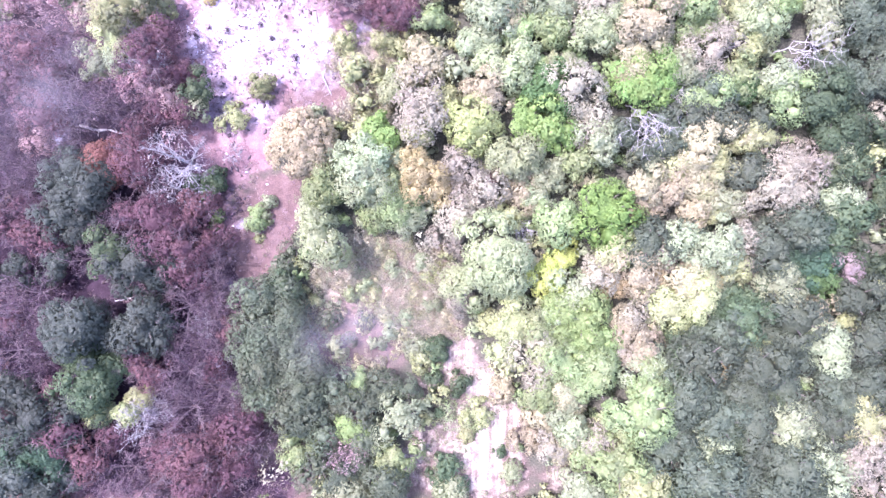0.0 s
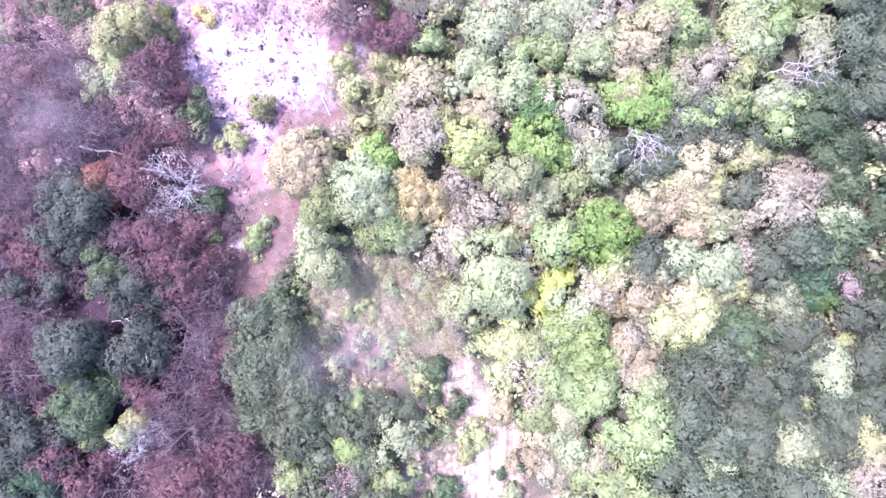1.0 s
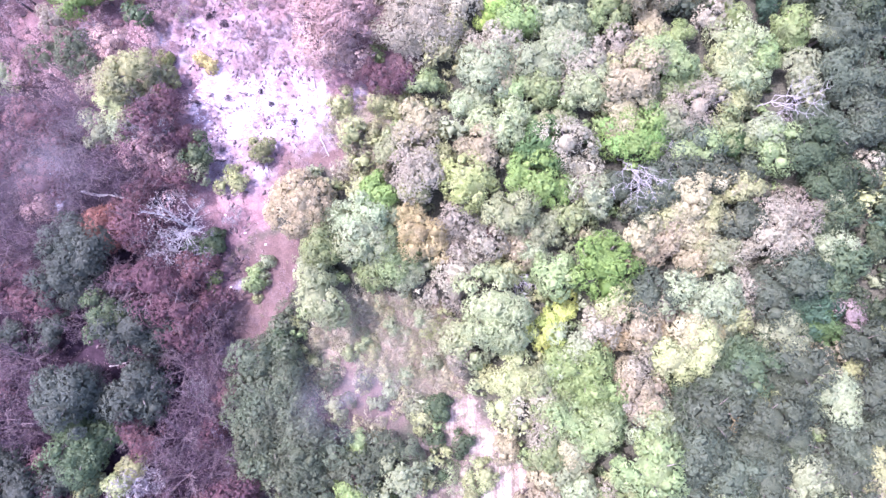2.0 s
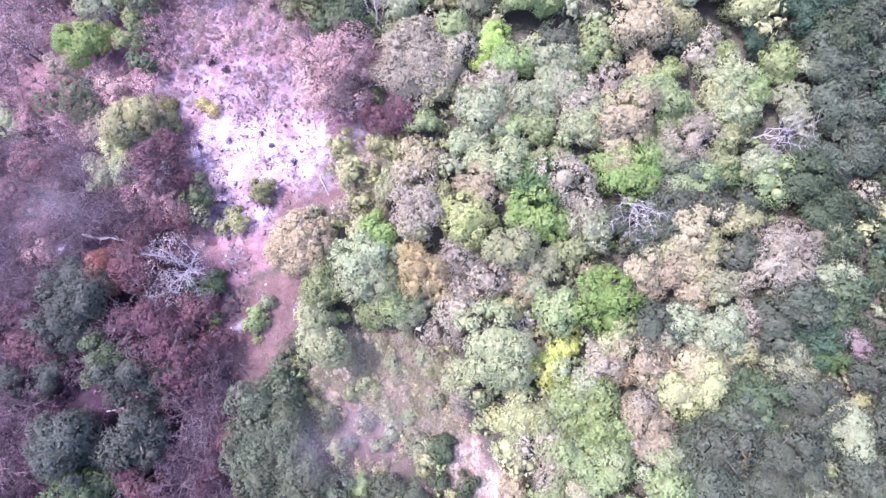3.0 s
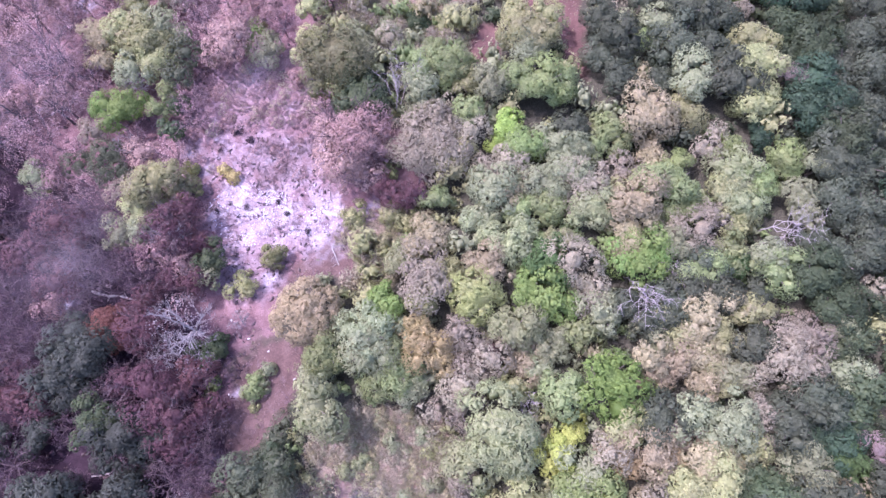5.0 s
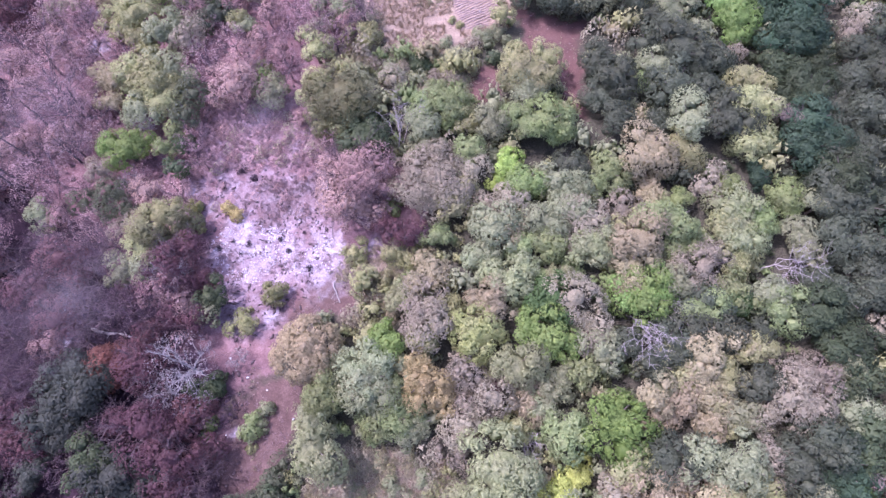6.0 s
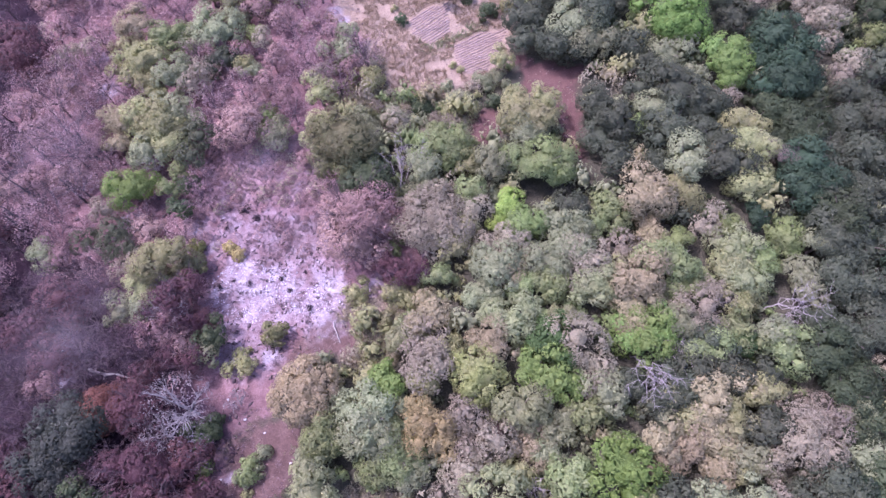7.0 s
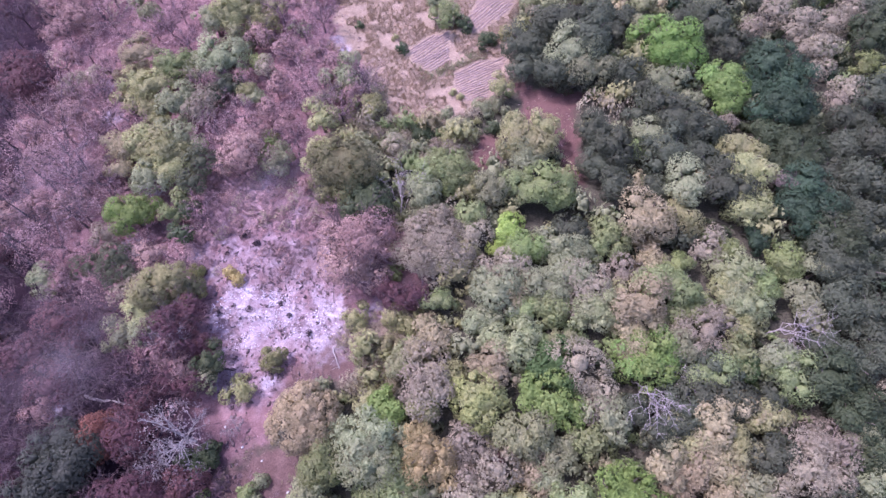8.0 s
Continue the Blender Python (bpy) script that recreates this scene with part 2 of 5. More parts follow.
def crown_mesh(radius, count, lobes, size, seed, core=0.58, raw=False, low=0.62, even=False):
    """A crown of many leaf sprays on overlapping lobes of very unequal size, wide and domed, with a ragged outline."""
    g = np.random.default_rng(seed)
    k = np.arange(lobes) + 0.5
    w = k * 2.399963 + g.normal(size=lobes) * 0.5
    rise = np.clip(1 - k / lobes * 1.25 + g.normal(size=lobes) * 0.1, -0.3, 1)
    flat = np.sqrt(np.maximum(0, 1 - rise ** 2))
    d = np.column_stack([np.cos(w) * flat, np.sin(w) * flat, rise])
    wave = g.uniform(0, 6, 3)
    amount = 0.3 if even else 1.0
    outline = 1 + amount * (0.17 * np.sin(2 * w + wave[0]) + 0.12 * np.sin(3 * w + wave[1]) + 0.07 * np.sin(5 * w + wave[2]))
    c = d * ((g.uniform(0.64, 0.78, lobes) if even else g.uniform(0.50, 0.88, lobes)) * outline)[:, None] * radius * np.array([1, 1, low])
    r = radius * (1.0 / math.sqrt(lobes) + 0.07) * np.exp(g.normal(size=lobes) * (0.15 if even else 0.34))
    c, d = np.vstack([c, [[0, 0, 0]]]), np.vstack([d, [[0, 0, 1]]])
    r = np.append(r, 0.66 * radius)
    flatten = np.ones((lobes + 1, 3))
    flatten[:, 2] = np.append(np.full(lobes, 0.82), low)
    share = np.append(r[:-1] ** 2, 0.6 * r[-1] ** 2)
    tries = int(count * 1.9)
    pick = g.choice(lobes + 1, tries, p=share / share.sum())
    u = unit(g.normal(size=(tries, 3)))
    inward = (u * d[pick]).sum(1) < -0.1
    u[inward] *= -1
    p = c[pick] + u * flatten[pick] * (r[pick] * g.uniform(0.78, 1.13, tries))[:, None]
    # leave out what lies deep inside another lobe
    deep = np.zeros(tries, bool)
    for i in range(lobes + 1):
        deep |= (pick != i) & ((((p - c[i]) / flatten[i]) ** 2).sum(1) < (0.80 * r[i]) ** 2)
    order = np.argsort(deep, kind="stable")[:count]
    p, u, pick = p[order], u[order], pick[order]
    rough = g.normal(size=(count, 3))
    soft = 0.85 * u + 0.7 * unit(p / np.array([1, 1, low]) + 1e-6) + 0.25 * rough + np.array([0, 0, 0.1])
    out = [leaves(p, u + rough * 0.45 + np.array([0, 0, 0.55]), size, seed + 1, soft)]
    if core:
        iv, jf = OCTA
        for ci, ri, fi in zip(c[:-1], r[:-1], flatten):
            out.append((ci + iv * fi * (1 + g.uniform(-0.15, 0.15, (len(iv), 1))) * ri * core, jf, iv))
        bv, bf = ICO[1 if raw or radius < 1.3 else 2]
        out.append((bv * (1 + g.uniform(-0.08, 0.08, (len(bv), 1))) * np.array([1, 1, low]) * radius * core * 0.86, bf, bv))
    v, f, n = join(out)
    return (v, f, n) if raw else foliage_mesh("crown", v, f, n)


def limb(a, b, ra, rb, sides=5, bend=0.0, g=None):
    """A tapered, slightly bent limb from a to b."""
    a, b = np.asarray(a, float), np.asarray(b, float)
    rings = 3 if bend else 2
    axis = b - a
    ln = np.linalg.norm(axis) + 1e-9
    axis = axis / ln
    e = np.cross(axis, [0.3, 0.9, 0.2])
    e /= np.linalg.norm(e) + 1e-9
    h = np.cross(axis, e)
    off = (g.uniform(-1, 1, 3) * bend * ln) if bend else 0
    vs = []
    for i in range(rings):
        k = i / (rings - 1)
        mid = a + (b - a) * k + (off if 0 < k < 1 else 0)
        rr = ra + (rb - ra) * k
        for j in range(sides):
            w = 2 * math.pi * j / sides
            vs.append(mid + rr * (math.cos(w) * e + math.sin(w) * h))
    fs = []
    for i in range(rings - 1):
        for j in range(sides):
            p, q = i * sides + j, i * sides + (j + 1) % sides
            fs += [(p, q, q + sides), (p, q + sides, p + sides)]
    return np.array(vs), np.array(fs)


def trunk_mesh(height, radius, spread, seed):
    """Trunk with root flare and five rising limbs."""
    g = np.random.default_rng(seed)
    fork = height * 0.45
    parts = [limb((0, 0, -0.4), (0, 0, 0.35), radius * 1.7, radius * 1.05, 5), limb((0, 0, 0.3), (0.05 * height * g.uniform(-1, 1), 0.05 * height * g.uniform(-1, 1), fork), radius * 1.05, radius * 0.8, 5)]
    top = parts[1][0][-5:].mean(0)
    for i in range(5):
        w = i * 2 * math.pi / 5 + g.uniform(-0.4, 0.4)
        end = (math.cos(w) * spread * g.uniform(0.4, 0.7), math.sin(w) * spread * g.uniform(0.4, 0.7), height * g.uniform(0.72, 0.92))
        parts.append(limb(top, end, radius * 0.6, radius * 0.15, 3))
    return mesh_of("trunk", *join(parts), smooth=True)


def bare_meshes(height, spread, seed, levels=3, fine=6, thick=0.11):
    """A leafless tree: trunk with limbs, and its branches and twigs."""
    g = np.random.default_rng(seed)
    wood, twigs = [limb((0, 0, -0.4), (0, 0, 0.3), thick * 1.6, thick, 6)], []
    fork = np.array([0.0, 0.0, height * g.uniform(0.3, 0.42)])
    wood.append(limb((0, 0, 0.25), fork, thick, thick * 0.85, 6, 0.04, g))
    tips = []
    for i in range(6):
        w = i * math.pi / 3 + g.uniform(-0.4, 0.4)
        k = g.uniform(0.45, 0.8)
        end = np.array([math.cos(w) * spread * k, math.sin(w) * spread * k, height * g.uniform(0.66, 0.95)])
        wood.append(limb(fork, end, thick * 0.62, thick * 0.22, 5, 0.1, g))
        tips += [(fork + (end - fork) * q, end - fork, thick * 0.34) for q in (0.4, 0.6, 0.8, 1.0)]
    for level in range(levels):
        nxt = []
        for at, way, r in tips:
            ln = np.linalg.norm(way) * (0.55 if level == 0 else 0.5)
            for _ in range(fine if level else 3):
                w = way / (np.linalg.norm(way) + 1e-9) + g.normal(size=3) * (0.55 + 0.1 * level) + np.array([0, 0, 0.12])
                w = w / np.linalg.norm(w) * ln * g.uniform(0.5, 1.1)
                end = at + w
                if level == 0:
                    wood.append(limb(at, end, r, max(r * 0.3, 0.006), 3))
                else:
                    across = np.cross(w, g.normal(size=3))
                    across *= max(r * 0.8, 0.016) / (np.linalg.norm(across) + 1e-9)
                    twigs.append((np.array([at - across, at + across, end]), np.array([[0, 1, 2]])))
                nxt.append((at + w * g.uniform(0.5, 1.0), w, r * 0.5))
        tips = nxt if level == 0 else [nxt[i] for i in g.permutation(len(nxt))[: min(len(nxt), 120)]]
    return mesh_of("trunk", *join(wood), smooth=True), mesh_of("bare_crown", *join(twigs)), np.array([t[0] for t in tips])


CLASSES = {"s": (1.0, 480, 7, 0.165), "m": (2.0, 1350, 13, 0.18), "l": (3.2, 2600, 22, 0.19), "x": (5.0, 5500, 38, 0.205)}
CROWNS, TRUNKS, BARE = {}, {}, {}
for i, (k, (r, n, lobes, size)) in enumerate(CLASSES.items()):
    CROWNS[k] = [crown_mesh(r, n, lobes, size, 100 * i + j * 7 + 3) for j in range(4)]
    CROWNS["dome" + k] = [crown_mesh(r, int(n * 1.2), int(lobes * 2.2), size * 0.85, 100 * i + j * 7 + 33, low=0.74, even=True) for j in range(2)]
    CROWNS["sparse" + k] = [crown_mesh(r, int(n * 1.0), lobes, size * 0.82, 100 * i + j * 7 + 53, core=0.4) for j in range(3)]
    CROWNS["thin" + k] = [crown_mesh(r, int(n * 0.4), lobes, size * 0.62, 100 * i + j * 7 + 83, core=0) for j in range(3)]
    h = 0.85 * r + 1.9 + 0.6 * max(0.0, r - 2.4) if r > 1.2 else 1.35 * r
    TRUNKS[k] = [trunk_mesh(h, 0.055 * h ** 0.9, r, 300 + 10 * i + j) for j in range(2)]
    BARE[k] = [bare_meshes(h, r, 400 + 10 * i + j, 3, 5 if k in "lx" else 4, 0.026 * h) for j in range(3)]


NAMES = {"gray": "dusty_tree", "darkgray": "dusty_tree", "pink": "dry_tree", "brown": "dry_tree", "rose": "dry_tree", "tan": "blossoming_tree", "blossom_dome": "blossoming_tree", "dark": "evergreen_tree", "darkgreen": "evergreen_tree", "teal": "evergreen_tree", "deep": "evergreen_tree",
         "rust": "scorched_tree", "shade_scorch_rust": "scorched_tree", "shaded_mauve": "burnt_tree", "thicket": "dusty_tree", "silver": "silver_leaved_tree", "shaded_green": "shaded_tree", "char": "charred_shrub", "rust2": "scorched_tree", "mauve": "burnt_tree", "twig": "bare_tree"}


def size_class(r):
    return "s" if r < 1.45 else "m" if r < 2.6 else "l" if r < 4.1 else "x"


def tree_height(r):
    return 0.85 * r + 1.9 + 0.6 * max(0.0, r - 2.4) if r > 1.2 else 1.35 * r


def plant(kind, x, y, r, low=False):
    """One tree or shrub, standing on the ground, with a crown of radius r."""
    form, label = SPECIES[kind][2:]
    k = size_class(r)
    s = 1.14 * r / CLASSES[k][0]
    sz = s * rnd.uniform(0.88, 1.12)
    base = CLASSES[k][0]
    h = tree_height(base)
    small = r < 1.3 or low
    dead = form == "twig"
    thing = new("shrub" if small and not dead else NAMES.get(kind, "tree"))
    thing.empty_display_size = 0.5
    tagged(thing, label.replace("tree", "shrub") if small and not dead else label, "shrub" if small and not dead else "tree",
           "burnt trees" if dead or "rust" in kind else "forest trees")
    z = float(ground_height(x, y))
    thing.location, thing.scale = (x, y, z), (s, s * rnd.uniform(0.92, 1.08), sz)
    thing.rotation_euler = (0, 0, rnd.uniform(0, 6.28))
    if form == "twig":
        w, t, _ = rnd.choice(BARE[k])
        wood = PALE_BARK if kind == "twig" else BURNT_BARK
        child("trunk", w, wood, thing)
        child("bare_crown", t, PALE_BARK if kind == "twig" else TWIG_BARK if kind == "mauve" else BURNT_BARK, thing)
        crown = child("crown", rnd.choice(CROWNS["thin" + k]), LEAF[kind], thing, "sparse shrivelled leaves")
    elif form == "sparse":
        if "rust" in kind or low:
            w, t, _ = rnd.choice(BARE[k])
            child("trunk", w, BURNT_BARK if "rust" in kind or kind == "char" else BARK, thing)
            child("bare_crown", t, BURNT_BARK if "rust" in kind or kind == "char" else DRY_TWIG, thing)
        else:
            child("trunk", rnd.choice(TRUNKS[k]), BARK, thing)
        crown = child("crown", rnd.choice(CROWNS["sparse" + k]), LEAF[kind], thing)
    else:
        child("trunk", rnd.choice(TRUNKS[k]), BARK, thing)
        crown = child("crown", rnd.choice(CROWNS["dome" + k if form == "dome" else k]), LEAF[kind], thing)
    tall = tree_height(r) * rnd.uniform(0.88, 1.28)
    crown.location = (0, 0, 0.45 * base if low else tall / sz - 0.62 * base)
    for part in thing.children:
        if part is not crown:
            part.scale = (0.7, 0.7, 0.55) if low else (1, 1, tall / (sz * h))
    crown.rotation_euler = (0, 0, rnd.uniform(0, 6.28))
    return thing


# ---- plan of the ground: what covers it where ----
ASH = ((-36.9, 35.9), (-32.2, 38.2), (-26.8, 40.2), (-19.3, 39.3), (-16.5, 37.0), (-14.8, 26.0), (-11.8, 27.6), (-8.1, 28.5), (-7.9, 25.3), (-11.4, 22.9), (-14.2, 21.4), (-19.8, 19.8), (-20.6, 15.6), (-29.6, 15.1), (-30.1, 22.7), (-33.0, 27.4), (-31.4, 30.7), (-35.5, 31.5))
BRUSH = ((-36.4, 50.7), (-29.5, 50.8), (-19.9, 43.6), (-16.1, 39.8), (-19.1, 37.9), (-26.7, 39.7), (-32.1, 37.8), (-37.3, 35.9), (-38.6, 41.5))
CLAY = ((-19.7, 19.1), (-13.7, 23.7), (-11.2, 19.9), (-12.4, 17.6), (-19.3, 16.3))
CLEARING = ((-23.8, 9.5), (-21.3, 9.9), (-17.8, 7.8), (-16.4, 4.3), (-18.5, 0.0), (-20.6, -2.7), (-23.0, -4.4), (-26.6, -3.8), (-27.0, 0.0), (-25.2, 3.6), (-24.5, 7.1))
EMBERS = ((-28.0, 14.4), (-20.5, 14.8), (-21.5, 9.9), (-24.5, 9.5), (-27.0, 10.5))
FIELD = ((-21.4, 75.9), (-20.9, 85.4), (-19.6, 93.3), (13.1, 93.4), (11.1, 79.6), (10.0, 71.4), (7.3, 62.5), (0.0, 59.8), (-10.0, 59.7), (-10.9, 66.0), (-15.8, 73.9))
PLOT_A = ((-7.6, 76.1), (-3.7, 79.5), (0.1, 80.7), (0.2, 74.0), (-3.7, 70.2), (-7.1, 72.8))
PLOT_B = ((1.1, 79.9), (3.9, 86.7), (6.1, 91.8), (13.0, 91.8), (10.6, 85.5), (3.9, 79.3))
PLOT_C = ((0.4, 71.0), (4.3, 73.3), (10.2, 74.7), (9.3, 71.4), (6.3, 64.9), (2.3, 63.4), (0.2, 67.4))
RED_SOIL = ((11.3, 67.5), (21.5, 66.3), (20.1, 56.7), (20.6, 46.1), (18.2, 46.5), (16.4, 55.6), (10.9, 60.7))
RED_PATCH = ((2.3, 56.6), (7.6, 56.6), (7.8, 50.3), (3.1, 50.0))
RED_STRIP = ((16.9, 18.0), (18.7, 16.8), (17.5, 13.0), (16.1, 13.0))
PINK_PATCH = ((3.7, 9.3), (6.0, 9.3), (7.3, 7.2), (5.6, 6.3), (4.3, 7.8))
SAND = ((0.9, -10.6), (3.4, -11.4), (6.2, -15.3), (9.7, -21.1), (8.5, -24.6), (12.3, -26.6), (17.6, -26.7), (15.5, -28.7), (11.6, -29.5), (10.2, -31.5), (-4.5, -31.5), (-5.9, -29.4), (-5.5, -25.2), (-1.3, -22.7), (1.1, -18.5), (-0.1, -15.3), (-3.4, -17.4), (1.1, -13.9))
SAND_CORE = ((3.6, -15.7), (6.7, -16.2), (9.9, -21.1), (8.1, -24.5), (6.0, -28.0), (3.9, -29.4), (3.8, -25.2), (6.7, -21.3), (6.0, -19.2))
BARE_BROWN = ((-17.4, -7.3), (-11.5, -6.2), (-5.9, -9.4), (-5.3, -13.9), (-10.1, -15.9), (-15.3, -13.9))
PATH = ((-18.8, -31.5), (-17.1, -27.3), (-10.1, -18.7), (-8.4, -19.1), (-15.0, -25.9), (-16.5, -31.5))
CHAR_SLOPE = ((-24.8, -28.8), (-19.1, -27.1), (-19.5, -31.5), (-26.9, -31.5))
SCRUB = ((-12.9, 0.8), (-5.9, 1.5), (0.4, -2.0), (1.1, -10.4), (-3.1, -11.1), (-6.6, -9.0), (-11.5, -6.2), (-15.7, -4.1))
BURNT = ((-95.5, 98.0), (-22.2, 98.3), (-14.3, 73.9), (-10.4, 59.3), (-17.8, 55.8), (-20.6, 49.8), (-16.3, 41.7), (-4.6, 38.1), (-3.5, 26.1), (-14.0, 19.9), (-20.0, 15.5), (-21.5, 9.9), (-24.5, 7.0), (-26.0, 2.0), (-26.5, -5.0), (-24.8, -18.1), (-18.5, -31.5), (-59.1, -31.5))
# burnt ground in these two zones is coloured darker for the smoke's shade
CHAR_SHADE = ((-74.3, 39.9), (-63.6, 38.2), (-57.4, 33.1), (-52.9, 28.1), (-44.3, 26.6), (-36.6, 20.3), (-31.4, 14.4), (-27.1, 11.4), (-25.8, 1.5), (-24.4, -5.0), (-23.8, -18.1), (-19.9, -31.5), (-59.1, -31.5))
WEST_CHAR_SHADE = ((-105.3, 95.2), (-85.4, 95.2), (-70.6, 81.1), (-69.8, 74.6), (-73.5, 67.2), (-62.1, 39.6), (-78.6, 39.5))
WHITE_ASH = ((-32.4, 29.0), (-27.5, 30.3), (-22.6, 29.1), (-19.0, 28.0), (-18.3, 30.9), (-15.7, 28.4), (-14.3, 24.4), (-17.2, 22.6), (-21.8, 23.4), (-25.9, 21.6), (-29.7, 22.7))
PINK_ASH = ((-27.5, 36.9), (-18.2, 38.1), (-17.3, 30.9), (-25.0, 29.8))
FIELD_EDGE = ((-18.3, 61.1), (-10.0, 59.5), (0.0, 59.6), (3.1, 56.6), (2.0, 50.0), (-3.4, 51.9), (-8.8, 54.0), (-17.9, 56.4))
HEDGE = ((-4.7, 70.7), (-0.1, 72.6), (5.0, 75.1), (5.2, 73.7), (-0.1, 71.0), (-4.1, 68.9))
VERGE = ((-14.3, 22.9), (-10.1, 25.3), (-2.7, 26.2), (-3.3, 20.1), (-7.4, 17.1), (-12.3, 17.1), (-11.2, 19.9))
ASH_SPOTS = ((-16.7, 27.2, 1.8), (-9.9, 27.0, 1.1), (-15.9, 22.7, 0.9), (-22.3, 17.5, 1.7), (-35.5, 35.0, 1.3), (-22.2, 42.6, 1.0), (-27.9, 46.6, 0.8), (-33.2, 40.1, 0.7), (-26.8, 16.9, 1.0), (-20.0, 77.3, 1.2), (-18.6, 75.2, 1.0), (-25.3, 2.9, 0.6), (-26.6, -4.5, 0.7), (-27.2, -14.6, 0.9), (-58.1, 66.9, 1.5), (-36.4, -20.6, 0.8), (-47.7, 13.8, 1.0), (-55.1, 60.1, 1.7))
PLOT_ROWS = ((PLOT_A, 41.2, 0.50), (PLOT_B, 50.3, 0.54), (PLOT_C, 30.3, 0.48))
LOGS = ((-17.6, 38.9, -15.5, 28.0, 0.13, "CHAR_WOOD"), (-14.9, 21.8, -13.7, 17.9, 0.09, "PALE_BARK"), (-45.1, 15.4, -38.3, 14.2, 0.22, "PALE_BARK"), (52.1, 26.8, 54.7, 28.1, 0.1, "PALE_BARK"), (-40.3, -6.4, -35.6, -5.2, 0.1, "PALE_BARK"), (49.7, 0.7, 52.7, -0.1, 0.12, "PALE_BARK"), (22.4, -14.7, 23.6, -16.2, 0.1, "PALE_BARK"), (21.8, -9.0, 22.7, -11.1, 0.09, "PALE_BARK"), (-71.1, 53.9, -67.5, 53.5, 0.16, "CHAR_WOOD"), (-60.0, 26.1, -55.6, 26.4, 0.15, "CHAR_WOOD"), (-29.7, 49.7, -27.8, 46.1, 0.1, "PALE_BARK"), (14.8, -5.3, 15.4, -6.7, 0.08, "PALE_BARK"))
POLES = ((-69.6, 58.0), (-68.2, 53.4), (-72.2, 61.8), (-58.8, 39.2), (-58.9, 35.5), (-58.5, 33.4), (-53.2, 47.1), (-64.2, 65.9), (-65.8, 66.6), (-59.3, 45.7), (-52.8, 39.6), (-75.9, 73.4), (-72.4, 66.8), (-60.8, 32.1))
STONES = ((-26.8, 11.8), (-24.3, 9.5), (-21.7, 8.0), (-18.2, 4.7), (-49.3, 17.8), (-25.9, 2.8), (-16.4, 80.9), (-34.9, 79.0), (-0.9, 75.9), (4.7, 67.9))
BOUGHS = ((40.0, 24.2, 46.4, 23.7), (40.9, 22.7, 44.1, 22.0), (22.7, 18.1, 23.8, 11.2), (23.4, 17.5, 25.7, 12.5), (25.0, 18.8, 29.0, 16.9), (33.7, 25.0, 35.4, 24.5), (-7.0, 40.4, -6.8, 46.8), (-7.3, 41.8, -5.4, 47.6), (2.8, -5.8, 2.4, -3.5), (-22.7, -7.1, -21.7, -6.0), (21.5, -10.2, 21.0, -8.2), (8.5, 3.8, 11.1, 1.3))
GAPS = ((29.9, 75.6, 2.1), (66.1, 72.4, 2.1), (44.0, 56.3, 1.0), (20.0, 46.8, 1.7), (-44.3, 65.4, 2.0), (-69.7, 75.1, 2.3), (-6.8, 45.6, 1.8), (-16.0, 42.6, 1.1), (8.5, 47.2, 0.8), (4.0, 52.4, 1.2))
GAPS += ((37.4, 38.3, 2.3), (40.5, 34.0, 1.8), (42.8, 13.9, 1.9), (34.3, 31.5, 1.0), (-6.6, 29.7, 0.7), (2.6, 28.2, 1.0), (0.8, 28.9, 0.9), (-5.4, 14.7, 0.6), (6.7, 14.1, 0.6), (21.0, 16.3, 1.4), (41.5, 23.4, 2.4), (12.3, 33.0, 0.9), (-10.7, 25.0, 0.6), (19.4, 23.2, 1.0), (40.6, 17.5, 1.1), (-7.6, 40.5, 1.7), (13.6, 38.4, 1.5), (23.1, 16.3, 0.8), (28.0, 17.0, 1.3), (-10.5, 4.5, 1.1))
GAPS += ((21.2, -15.5, 1.2), (19.3, -20.2, 1.3), (27.7, -10.5, 1.1), (44.7, -17.0, 0.9), (4.2, -7.6, 1.1), (6.9, -6.7, 0.7), (50.8, 1.4, 1.6), (38.6, -7.1, 0.8), (34.1, -25.5, 0.8), (-11.2, 1.4, 0.9), (18.5, 1.1, 0.7), (27.0, -2.7, 0.7), (42.0, -1.0, 0.8), (20.8, -7.1, 0.9), (-51.4, -2.0, 1.5), (-39.8, -4.7, 1.7), (-43.2, -4.0, 1.1), (43.3, 23.6, 1.9), (24.0, 14.5, 1.2), (27.6, 17.6, 1.0), (-6.9, 43.8, 1.0), (-76.1, 79.1, 1.6), (-45.5, 79.0, 1.0), (30.3, 76.2, 1.6), (37.7, 38.6, 1.7), (13.9, 39.7, 0.7), (43.1, 13.7, 1.4), (66.9, 77.2, 1.1), (20.4, 18.2, 0.8), (42.4, 34.9, 1.2), (-11.3, 41.3, 1.3), (-11.4, 1.5, 0.9), (3.7, -7.7, 0.8), (-52.0, -0.2, 1.1), (-42.7, -5.3, 1.4), (21.0, -15.6, 1.2), (35.4, -7.8, 1.0), (-16.5, 43.2, 0.8), (3.0, 42.4, 0.7))

WISPS = ((-44.5, 19.5, 12.0, 9.0, 60, 0.07), (-54.5, 42.0, 11.0, 9.0, 70, 0.07), (-23.0, 41.0, 8.0, 6.5, 20, 0.05), (-10.3, -10.0, 8.5, 5.5, -10, 0.09))

GROUND_BOX = (-130.0, 130.0, -75.0, 150.0)


